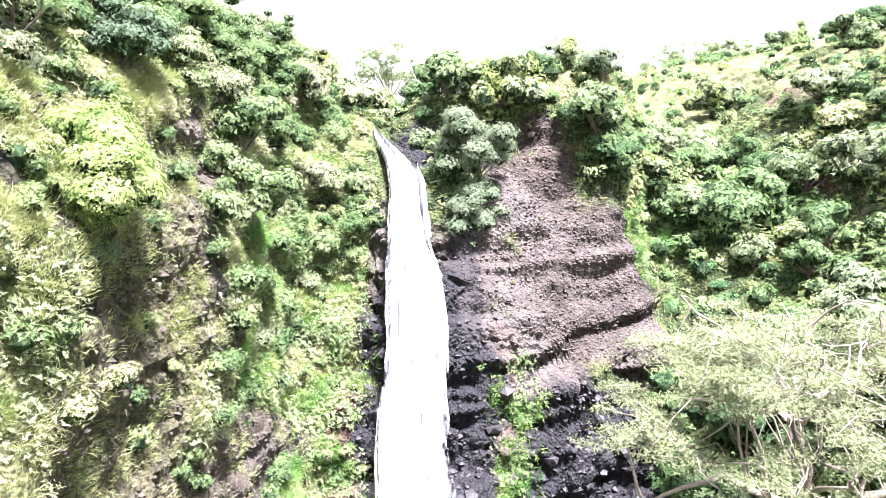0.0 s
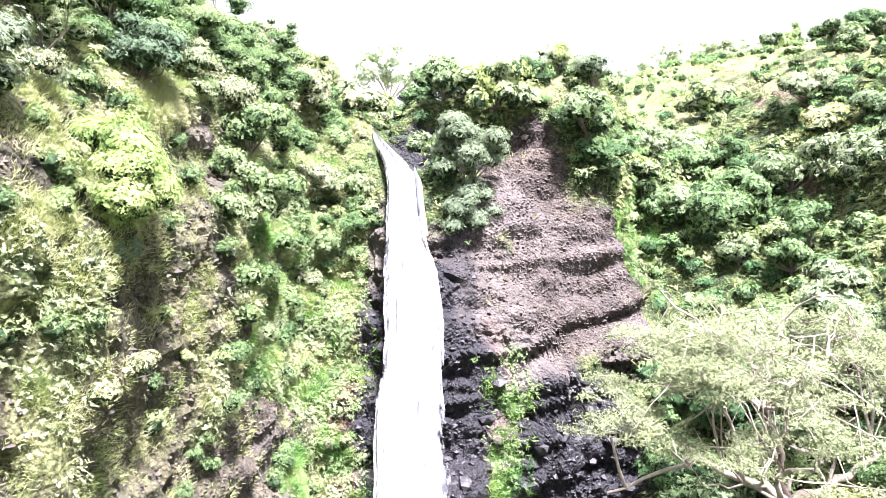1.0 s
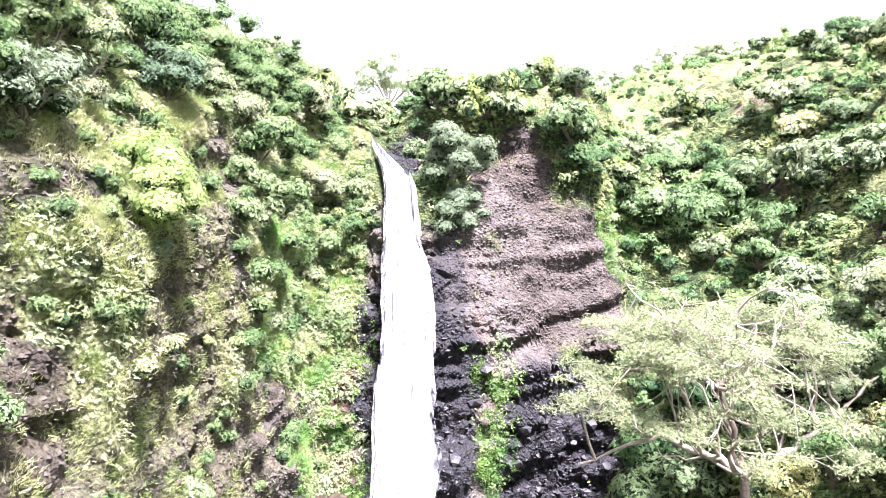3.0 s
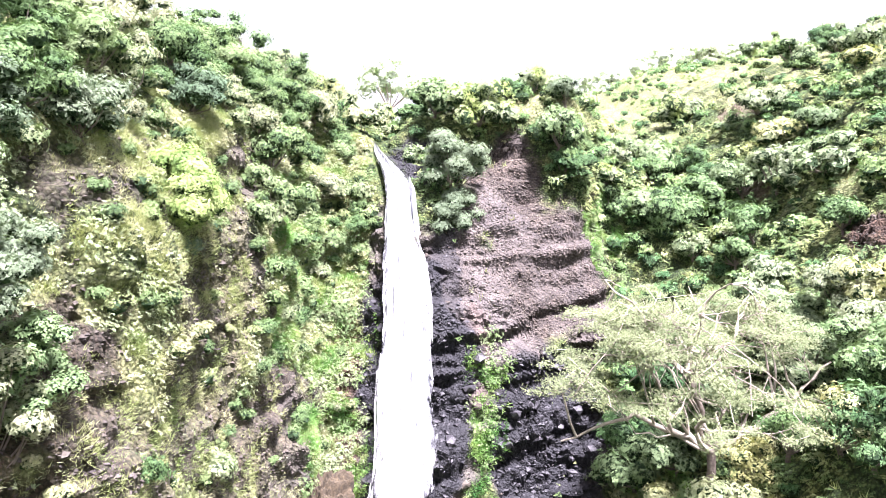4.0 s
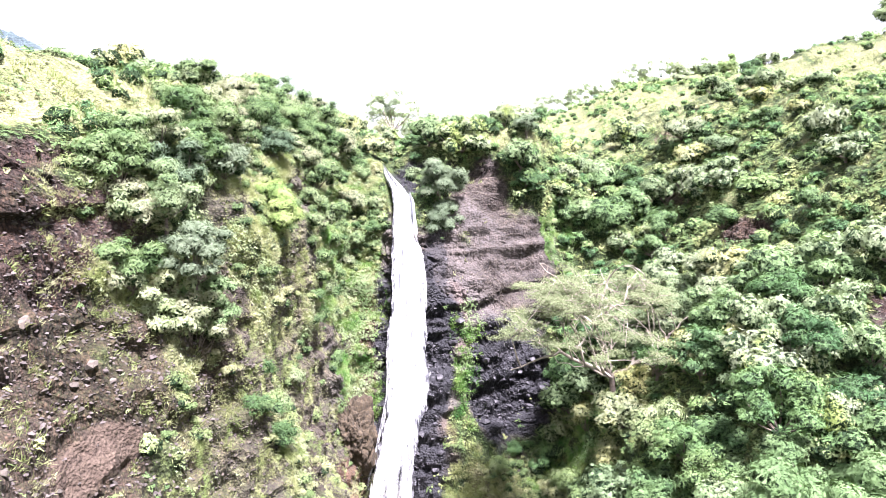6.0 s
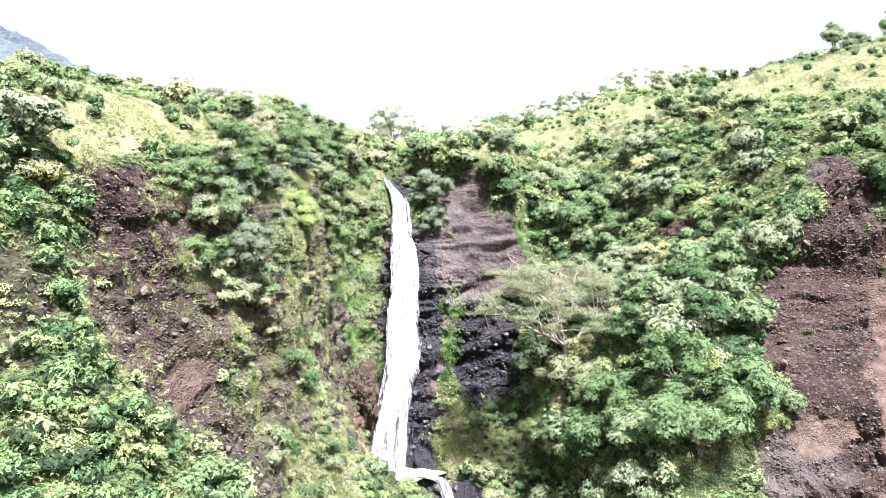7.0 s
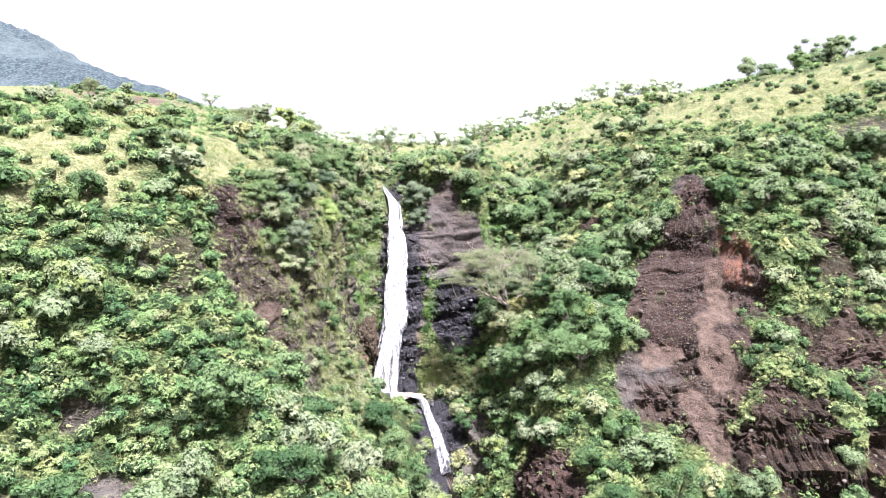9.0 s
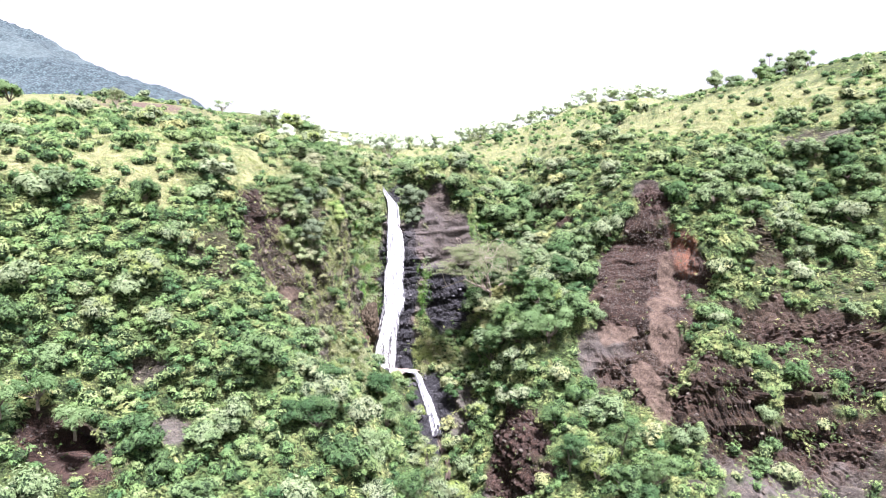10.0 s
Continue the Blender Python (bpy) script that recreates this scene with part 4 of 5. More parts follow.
def tufts(name, count, blades, density, length, width, material, label, seed, clump=0.5, simple=False):
    """Grass in drooping tufts: each blade two tapered pieces."""
    rng = np.random.default_rng(seed)
    w = (AREA * density * np.clip(0.1 + 1.3 * fbm(LAND * clump, 3, seed), 0.02, 1.6)).ravel()
    idx = rng.choice(w.size, count, p=w / w.sum())
    k = count * blades
    root = np.repeat(places(idx, rng), blades, axis=0) + rng.normal(0, 0.09, (k, 3))
    n = np.repeat(SIDE.reshape(-1, 3)[idx], blades, axis=0)
    d = n * 0.7 + np.array((0, 0, 0.7)) + rng.normal(0, 0.5, (k, 3))
    d /= np.linalg.norm(d, axis=1, keepdims=True)
    ln = length * rng.uniform(0.5, 1.3, (k, 1))
    mid = root + d * ln * 0.6
    hang = d * 0.4 + n * 0.35 + np.array((0, 0, -0.45))
    tip = mid + hang * ln * 0.7
    side = np.cross(d, rng.normal(0, 1, (k, 3)))
    side *= width / np.linalg.norm(side, axis=1, keepdims=True)
    if simple:
        v = np.stack([root - side, root + side, mid * 0.6 + tip * 0.4], 1).reshape(-1, 3)
        return tagged(new(name, raw_mesh(name, v, np.arange(3 * k).reshape(-1, 3), material)), label, "grass", kind="stuff")
    v = np.stack([root, mid - side, mid + side, tip], 1).reshape(-1, 3)
    i = np.arange(k)[:, None] * 4
    f = np.concatenate([i + np.array((0, 1, 2)), i + np.array((1, 3, 2))], 1).reshape(-1, 3)
    return tagged(new(name, raw_mesh(name, v, f, material)), label, "grass", kind="stuff")


LOW = GREEN * INVIEW * FACING
shrubs("shrubs", 3900, FREE * (LOW * (1 - 0.6 * OPEN) + 0.02 * INVIEW * STILL * (1 - MASK["red"])) * (1 - CLOSE) * (1 + 1.2 * smooth(-X, 3, 8) * smooth(-Y, -6, 2)), 1.05, 0.18, 88, HERB_LEAF, "low green shrubs covering the gorge slopes", 40, 0.45)
shrubs("shrubs", 400, (GREEN + 0.16) * INVIEW * CLOSE * SPARSE, 0.6, 0.085, 260, WALL_SHRUB_LEAF, "low leafy shrubs on the gorge wall", 44, 0.4)
shrubs("shrubs", 900, smooth(0.6 * (Y + 88) + 6 - np.abs(X - 7), 0, 6) * smooth(Y, 58, 66) * smooth(-Y, -240, -180) * STILL * (0.25 + fbm(LAND * 0.07, 3, 9).clip(0, 1)), 1.4, 0.3, 50, HERB_LEAF, "far bushes dotted over the grassy plateau", 48, 0.15)
sprout("undergrowth", 115000, FREE * (LOW * (1 - 0.8 * OPEN) + 0.02 * INVIEW * STILL) * (1 - CLOSE), 0.24, 0.62, 0.55, LOW_LEAF, "low green undergrowth covering the slopes", "undergrowth", 41, 0.35)
sprout("undergrowth", 30000, GREEN ** 2 * CLOSE * INVIEW * SPARSE, 0.11, 0.5, 0.3, FINE_LEAF, "leafy herbs hanging on the gorge wall", "undergrowth", 45, 0.6)
tufts("grass", 15000, 8, (GREEN * 0.5 + OPEN * 1.3 + 0.07) * INVIEW * STILL * (1 - MASK["wet"]) * (1 - CLOSE), 0.65, 0.022, GRASS, "pale yellow-green grass tufts on ledges and slopes", 42, simple=True)
tufts("grass", 42000, 13, (0.6 * GREEN + 0.11) * CLOSE * INVIEW, 0.27, 0.0095, GRASS, "pale drooping grass tufts on the gorge wall", 46, 0.9, True)
tufts("grass", 420, 18, patch(LAND, [((-13, 2, 21), (6, 9, 9), 1.0), ((-9.5, 12, 15), (3, 7, 5), 1.0)], 65) * MASK["rock"] * STILL, 0.4, 0.012, GRASS, "dry grass tufts in the cracks of the red-brown face", 51, 1.2, True)
tufts("grass", 1400, 12, patch(LAND, [((5, 28, 4.2), (3.8, 5, 3.4), 1.0)], 68) * (1 - MASK["wet"]), 0.42, 0.014, GRASS, "dry grass on the slope below the alcove", 52, 1.2, True)
shrubs("shrubs", 70, patch(LAND, [((7, 29, 4), (3.2, 5, 3.4), 1.0)], 69) * (1 - MASK["wet"]), 0.5, 0.1, 150, WALL_SHRUB_LEAF, "low shrubs on the slope below the alcove", 53, 0.4)
tufts("grass", 8000, 12, LUSHNESS * (1 - 0.7 * MASK["wet"]) * (1 - STREAMSIDE), 0.42, 0.014, LUSH, "long bright green grass hanging beside the falls", 47, 0.8, True)
sprout("undergrowth", 18000, LUSHNESS * (1 - MASK["wet"]) * (1 - STREAMSIDE), 0.12, 0.55, 0.45, FINE_LEAF, "bright green herbs on the damp wall beside the falls", "undergrowth", 50, 0.6)
shrubs("shrubs", 650, smooth(-Y, 34, 40) * smooth(Y, -155, -140) * smooth(-np.abs(X - 5), -75, -60), 2.6, 0.3, 60, HERB_LEAF, "green shrubs on the gorge slopes down the valley", 49, 0.3)


# ---------------------------------------------------------------- the falls
def ribbon(name, line, widths, material, cols=26, seed=0, bulge=0.35, rough=0.1, rows=150, torn=None):
    """A sheet of falling water along a line of (x, y, z), with strands."""
    line = np.array(line, float)
    t = np.linspace(0, 1, len(line))
    q = np.linspace(0, 1, rows)
    c, w = pchip(t, line, q), pchip(t, np.array(widths, float), q)
    s = np.linspace(-1, 1, cols)
    d = np.gradient(c, axis=0)
    d /= np.linalg.norm(d, axis=1, keepdims=True)
    side = np.array((1.0, 0.0, 0.0))
    out = np.cross(side, d)
    out *= np.where(out[:, 1:2] > 0, -1, 1)
    g = c[None] + (s[:, None] * w[None] / 2)[..., None] * side
    ragged = fbm(np.stack(np.broadcast_arrays(s[:, None] * 0 + np.sign(s)[:, None] * 9, 0 * q[None], c[None, :, 2] * 0.8), -1), 3, seed)
    g[..., 0] += (np.abs(s)[:, None] ** 6) * ragged * 0.1
    strands = fbm(np.stack(np.broadcast_arrays(s[:, None] * 6, 0 * q[None] + seed, c[None, :, 2] * 0.16), -1), 4, seed + 3)
    g += out[None] * (bulge * (1 - s[:, None] ** 2) + rough * 2.2 * strands)[..., None]
    me = grid_mesh(name, g, material)
    rim = np.broadcast_to(smooth(np.abs(s), 0.7, 1.0)[:, None], g.shape[:2])
    if torn:
        rim = np.clip(rim + 1.12 * smooth(-c[:, 2], -torn[0], -torn[1])[None, :], 0, 1.35)
    me.attributes.new("rim", "FLOAT", "POINT").data.foreach_set("value", rim.astype(np.float32).ravel())
    return me


falls = tagged(new("waterfall"), "tall white waterfall pouring down a dark rock cleft", "waterfall")
falls.location = (-1.5, 28.5, 1.6)
MAIN = [(-4.15, 45.5, 29.5), (-3.3, 41.5, 28.7), (-2.1, 38.3, 27.2), (-1.75, 35.8, 24.5), (-1.4, 34.2, 22), (-1.25, 33, 19.6), (-1.3, 31.6, 16.1), (-1.1, 30.4, 13), (-1.95, 28.7, 8.5), (-2.95, 26.6, 1.9)]
WIDE = [0.42, 0.8, 1.4, 1.75, 2.4, 2.6, 3.0, 3.2, 3.4, 5.2]


def water_part(name, line, widths, material, seed, label="", bulge=0.35, cols=26, rows=150, torn=None):
    torn = torn and [z - falls.location.z for z in torn]
    me = ribbon(name, [np.array(q) - np.array(falls.location) for q in line], widths, material, seed=seed, bulge=bulge, cols=cols, rows=rows, torn=torn)
    return part(name, me, falls, label)


water_part("main_fall", MAIN, WIDE, FALL, 1, "thick white sheet of falling water, torn into strands below", torn=(18.0, 4.0), rows=190)
water_part("veil", [(x - 0.2, y - 0.35, z) for x, y, z in MAIN[6:]], [w * 0.85 for w in WIDE[6:]], SPRAY, 61, "torn lower veil of the fall", 0.25, 20, 90)
LOWER = [(0.6, 26.0, 2.12), (2.3, 25.0, 2.06), (3.2, 23.2, 0.9), (4.7, 19.6, -1.7), (5.5, 17.4, -3.7), (5.8, 16.5, -4.7)]
water_part("lower_fall", LOWER, [1.4, 1.0, 1.1, 1.5, 1.9, 2.1], FALL, 2, "narrow lower fall below the ledge", torn=(0.5, -6.0))
basin = bmesh.new()
bmesh.ops.create_circle(basin, cap_ends=True, segments=40, radius=1)
for q in basin.verts:
    a = math.atan2(q.co.y, q.co.x)
    r = 1 + 0.16 * math.sin(3 * a + 1) + 0.1 * math.sin(7 * a)
    q.co = (q.co.x * 2.6 * r - 0.3, q.co.y * 1.5 * r + 26.7, 1.98)
me = bpy.data.meshes.new("pool")
basin.to_mesh(me)
basin.free()
me.materials.append(POOL)
tagged(new("pool", me), "foaming brown pool on the rock ledge", "pool", kind="structure")

# broken strands along both edges of the main fall and over its foot
srng = np.random.default_rng(91)
for k in range(3):
    t0 = srng.uniform(0.15, 0.7)
    t1 = min(1.0, t0 + srng.uniform(0.15, 0.3))
    q = np.linspace(t0, t1, 7)
    full = np.linspace(0, 1, len(MAIN))
    c, w = pchip(full, np.array(MAIN), q), pchip(full, np.array(WIDE), q)
    edge = (-1) ** k * srng.uniform(0.46, 0.56)
    c[:, 0] += edge * w
    c[:, 1] -= 0.4
    water_part("strand", c, srng.uniform(0.3, 0.7) * np.sin(np.linspace(0.15, 3.0, 7)), SPRAY, 20 + k, bulge=0.1, cols=7, rows=40)
for k in range(2):
    c = pchip(np.linspace(0, 1, len(MAIN)), np.array(MAIN), np.linspace(0.8, 1.0, 7))
    c[:, 0] += np.linspace(0.3, 1.0, 7) * srng.uniform(-1.9, 1.9)
    c[:, 1] -= 0.5
    water_part("strand", c, np.linspace(0.5, 1.1, 7), SPRAY, 40 + k, bulge=0.25, cols=9, rows=40)
RUN = [(5.8, 16.7, -4.8), (6.4, 14.6, -5.8), (7.1, 12, -6.35), (7.3, 9.5, -6.6), (7.2, 7, -6.8)]
me = ribbon("stream", RUN, [1.2, 0.8, 0.7, 0.7, 0.7], STREAM_WATER, seed=5, bulge=0.1)
tagged(new("stream", me), "shallow muddy stream on the gorge floor", "stream", kind="structure")
water_part("strand", [(-1.3, 38.3, 27.5), (-1.1, 37.4, 26.9), (-0.95, 36.6, 25.6), (-0.85, 35.9, 24.2)], [0.15, 0.35, 0.4, 0.5], FALL, 90, "thin side stream over a dark stone", 0.1, 7, 40)


# ---------------------------------------------------------------- the flat-topped tree below the bluff
def umbrella_tree(base, reach, fork, heart, top):
    """A short trunk, long bent limbs low down, a fan of limbs above, and a thin domed crown."""
    rng = np.random.default_rng(77)
    f1, f2 = Vector((0.5, 0, fork)), Vector((-0.9, -0.2, heart))
    limbs = [([(0.9, 0.2, -1.4), (0.75, 0.1, -0.3), (0.45, 0.05, fork * 0.3), (0.62, 0.1, fork * 0.65), f1], (0.36, 0.3, 0.24, 0.22, 0.21), 8)]
    tips, groups = [], []

    def jolt(a, b, amount):
        return a.lerp(b, 0.5) + Vector(rng.normal(0, amount, 3))

    def bent(path):
        """The same way in smooth crooked bends."""
        p = np.array(path, float)
        q = pchip(np.linspace(0, 1, len(p)), p, np.linspace(0, 1, 3 * len(p) - 2))
        q[1:-1] += rng.normal(0, 0.07, (len(q) - 2, 3))
        return [Vector(v) for v in q]

    def limb(o, end, thick, path=None):
        """A zigzag limb with side branches that end in the dome."""
        m = jolt(o, end, 0.75)
        path = path or [o, jolt(o, m, 0.5), m, jolt(m, end, 0.55), end]
        path = bent(path)
        own = [(path, [thick * (0.85 - 0.65 * k / (len(path) - 1)) for k in range(len(path))], 6)]
        groups.append(own)
        for k in range(6):
            at = path[int((0.25 + 0.7 * (k % 4) / 3) * (len(path) - 1))]
            b = math.atan2(end.y, end.x + 0.9) + rng.uniform(-0.8, 0.8)
            q = reach * math.sqrt(rng.uniform(0.12, 1.0))
            goal = Vector((math.cos(b) * q - 0.9, math.sin(b) * q, top - (top - heart * 0.8) * (q / reach) ** 2 + rng.normal(0, 0.3)))
            goal = at.lerp(goal, rng.uniform(0.75, 1.0))
            bend = jolt(at, goal, 0.55)
            own.append((bent([at, bend, goal]), np.linspace(thick * 0.3, 0.018, 7), 5))
            for t in range(6):
                o2 = bend.lerp(goal, rng.uniform(0.1, 1.0))
                g = o2.lerp(goal, 0.6) + Vector((rng.normal(0, 0.7), rng.normal(0, 0.7), rng.normal(0.12, 0.25)))
                own.append(([o2, jolt(o2, g, 0.25), g], (0.022, 0.017, 0.009), 4))
                tips.append(g)

    left = [f1, f1 + Vector((-1.1, -0.2, 0.75)), f1 + Vector((-2.3, -0.3, 1.3)), f1 + Vector((-3.9, -0.5, 1.95)), f1 + Vector((-5.2, -0.6, 1.5)), f1 + Vector((-7.4, -0.8, 0.8))]
    right = [f1, f1 + Vector((1.0, -0.3, 0.75)), f1 + Vector((2.2, -0.5, 1.75)), f1 + Vector((3.5, -0.6, 2.6)), f1 + Vector((4.0, -0.6, 3.5)), f1 + Vector((5.2, -0.6, 4.6))]
    limb(f1, left[-1], 0.24, left)
    limb(f1, right[-1], 0.26, right)
    limbs.append(([f1, f1 + Vector((-0.55, 0.1, 0.9)), f1 + Vector((-0.5, 0, 2.0)), f2], (0.17, 0.14, 0.13, 0.11), 6))
    for a, r, z in ((3.6, 0.7, 0.84), (4.5, 0.6, 0.85), (1.5, 0.6, 0.9)):
        limb(f1, Vector((math.cos(a) * reach * r - 0.9, math.sin(a) * reach * r, top * z - 1.2)), 0.15)
    for k in range(7):
        a = 0.5 + 2 * math.pi * k / 7 + rng.uniform(-0.3, 0.3)
        limb(f2, Vector((math.cos(a) * reach * 0.5 - 0.9, math.sin(a) * reach * 0.5, top * rng.uniform(0.86, 0.95))), 0.1)
    tips = np.array(tips)
    pick = rng.integers(0, len(tips), 48000)
    c = tips[pick] + rng.normal(0, 1, (len(pick), 3)) * np.array((0.3, 0.3, 0.075))
    v, f = leaves(c, rng.normal(0, 0.5, (len(c), 3)) + np.array((0.0, -0.35, 0.8)), 0.082, 0.5, rng)
    tree = new("umbrella_tree")
    tree.location = base
    part("trunk", tubes_mesh("trunk", limbs, BARK), tree, "dark trunk, forked wide")
    for own in groups:
        part("limb", tubes_mesh("limb", own, PALE_BARK), tree, "pale grey limb")
    part("crown", raw_mesh("crown", v, f, PALE_LEAF), tree)
    return tagged(tree, "wide flat-topped tree with pale limbs and feathery leaves", "tree")


umbrella_tree((13.3, 26.0, 11.8), 6.9, 2.95, 6.9, 11.3)


def set_tree(at, wide, tall, base, count, lobe, leaf, mat, label, seed, lobes=16, thick=0.12, core=0.55, bark=BARK):
    ob = plant("tree", np.random.default_rng(seed), lobes, wide, tall, base, count, lobe, leaf, 0.5, mat, bark, label, "tree", thick=thick, core=core)
    ob.location = (at[0], at[1], at[2] if len(at) > 2 else rest(*at) - 0.1)
    return ob


set_tree((-9.1, 18.9, 25.7), 2.5, 3.1, 0.2, 20000, 0.7, 0.085, LIME_LEAF, "bright lime-green tree on the gorge wall", 101, 28, 0.08, 0.75)
set_tree((-11.6, 20.6, 28.2), 2.0, 2.6, 0.5, 12000, 0.6, 0.085, GREY_LEAF, "grey-green leafy tree on the gorge brow", 102, 22, 0.09)
set_tree((-8.6, 18.0, 25.0), 0.75, 0.9, 0.2, 3400, 0.34, 0.075, GREY_LEAF, "grey-leaved shrub rooted below the lime-green tree", 103, 12, 0.04)
set_tree((1.5, 39.4, 26.0), 2.8, 4.0, 0.4, 15000, 0.75, 0.11, GREY_LEAF, "pale grey-green tree beside the lip of the falls", 104, 34, 0.1, 0.75)
set_tree((1.6, 38.2, 23.5), 2.0, 2.8, 0.2, 8000, 0.7, 0.11, GREY_LEAF, "grey-green tree hanging below the lip of the falls", 105, 22, 0.1, 0.75)
for k, (x, y, h) in enumerate([(-11.2, 37.5, 5.2), (-9.6, 42.0, 4.8), (-12.5, 33.5, 4.6), (-8.0, 46.5, 4.0)]):
    set_tree((x, y), 2.1, h * 0.7, h * 0.2, 4200, 0.72, 0.085, TREE_LEAF, "leafy tree on the brow above the falls", 190 + k, 18, 0.1)
set_tree((0.9, 43.2), 1.5, 1.9, 0.3, 5200, 0.6, 0.11, FINE_LEAF, "green tree leaning over the lip of the falls", 196, 16)
set_tree((1.6, 41.6), 1.2, 1.5, 0.2, 4000, 0.5, 0.1, GREY_LEAF, "grey-green bush beside the lip of the falls", 197, 14)
for k, (x, y) in enumerate([(-12.0, 18.4), (-12.8, 21.8), (-13.0, 16.2), (-13.6, 12.6), (-12.2, 24.8), (-11.0, 28.6), (-14.2, 9.6), (-10.4, 32.0)]):
    set_tree((x, y), 2.0, 2.4, 0.2, 5200, 0.62, 0.11, FINE_LEAF, "dark leafy tree on the gorge brow", 200 + k, 22, 0.08, 0.65)
for k, (x, y, w, mat) in enumerate([(-13.0, 9.4, 1.9, FINE_LEAF), (-12.3, 12.1, 2.0, GREY_LEAF), (-10.5, 15.3, 1.5, GREY_LEAF), (-11.2, 20.0, 1.8, FINE_LEAF), (-14.4, 11.0, 2.2, FINE_LEAF), (-11.6, 13.8, 1.8, FINE_LEAF), (-9.8, 23.6, 1.5, GREY_LEAF), (-12.9, 7.4, 1.8, FINE_LEAF)]):
    set_tree((x, y), w, w * 1.35, 0.05, 5200, 0.58, 0.1, mat, "grey-green tree crowding the gorge brow" if mat is GREY_LEAF else "leafy tree crowding the gorge brow", 440 + k, 24, 0.07, 0.75)
for k, (x, y, h) in enumerate([(12.6, 19.5, 4.2), (13.6, 15.5, 4.6), (15.4, 18.0, 4.0), (16.6, 12.6, 4.4), (12.2, 23.0, 3.6)]):
    set_tree((x, y), 2.2, h * 0.7, h * 0.2, 3300, 0.72, 0.105, BUSH_LEAF, "round pale green tree on the spur", 210 + k, 18)
set_tree((7.6, 48.9), 1.6, 1.9, 0.4, 3000, 0.75, 0.11, TREE_LEAF, "dark round tree on top of the bluff", 106, 12)
set_tree((9.7, 46.6), 2.0, 2.0, 0.3, 3400, 0.8, 0.11, GREY_LEAF, "grey-purple tree on the shoulder of the bluff", 107, 14)
# leaves and bark paled in colour for the haze at this distance
set_tree((-5.6, 79), 5.0, 5.0, 3.5, 4600, 1.25, 0.22, HAZY_LEAF, "tall open-crowned tree upstream of the falls, paled for haze", 108, 16, 0.2, 0.1, PALE_BARK)
for k, (x, y, w, h) in enumerate([(-47, 148, 4.2, 8.5), (-41.5, 150, 3.8, 8.0), (-37, 153, 3.4, 6.5), (-96, 92, 3.0, 5.5)]):
    set_tree((x, y), w, h * 0.75, h * 0.12, 2600, 1.4, 0.34, TREE_LEAF, "broad dark tree standing on the plateau", 400 + k, 16, 0.3, 0.7)
for k, (x, y, w, h, mat) in enumerate([(23.2, 28.5, 2.4, 3.6, BUSH_LEAF), (20.0, 12.6, 3.2, 4.4, BUSH_LEAF), (16.0, 15.8, 2.6, 3.8, BUSH_LEAF), (17.4, 11.4, 3.0, 4.2, TREE_LEAF), (13.8, 22.4, 2.0, 3.0, BUSH_LEAF), (27.6, 23.2, 2.6, 3.2, TREE_LEAF), (18.2, 20.0, 2.6, 3.8, TREE_LEAF), (24.4, 22.0, 2.8, 3.4, BUSH_LEAF), (14.6, 14.8, 2.4, 3.6, TREE_LEAF), (22.6, 17.0, 3.0, 3.8, TREE_LEAF), (20.6, 24.6, 2.4, 3.6, TREE_LEAF)]):
    set_tree((x, y), w, h * 0.75, h * 0.1, 2600, 0.85, 0.17, mat, "pale round-crowned tree on the wooded spur" if mat is BUSH_LEAF else "dark round-crowned tree on the wooded spur", 230 + k, 20, 0.12, 0.75)
for k, (x, y, w, h) in enumerate([(18.6, 30.5, 2.4, 3.2), (20.6, 33.0, 2.6, 3.4), (22.4, 30.6, 2.4, 3.4), (16.4, 33.6, 2.2, 3.0), (19.0, 27.4, 2.4, 3.4), (21.6, 26.6, 2.2, 3.2), (25.0, 26.4, 2.6, 3.6), (17.6, 36.6, 2.2, 3.0), (15.4, 29.8, 1.9, 2.8)]):
    set_tree((x, y), w, h * 0.75, h * 0.1, 6000, 0.62, 0.12, SAGE_LEAF, "pale grey-green tree crowding the gully", 260 + k, 26, 0.1, 0.8)
set_tree((20.5, 8.5), 3.8, 4.2, 0.2, 6000, 1.2, 0.2, TREE_LEAF, "big dark green tree on the spur", 110, 22, 0.25)

set_tree((-10.4, 9.2, 24.4), 2.1, 3.6, 0.0, 12000, 0.5, 0.09, GREY_LEAF, "silvery green tree leaning out of the gorge wall", 111, 34, 0.07, 0.8)
set_tree((-12.0, 9.9, 27.6), 2.1, 2.8, 0.0, 9000, 0.6, 0.065, TREE_LEAF, "leafy green tree above a silvery tree on the wall", 113, 18, 0.09)
set_tree((-11.6, 8.4, 21.8), 1.8, 3.6, 0.0, 4200, 0.55, 0.13, BUSH_LEAF, "leafy green tree beside a silvery tree on the wall", 114, 26, 0.07, 0.75)
set_tree((-10.3, 10.6, 21.6), 1.7, 3.4, 0.0, 4200, 0.55, 0.13, TREE_LEAF, "dark leafy tree crowding a silvery tree on the wall", 115, 26, 0.07, 0.75)
set_tree((-10.9, 9.4, 20.4), 2.0, 4.4, 0.0, 13000, 0.5, 0.09, FINE_LEAF, "dark green tree below a silvery tree on the wall", 112, 40, 0.07, 0.8)
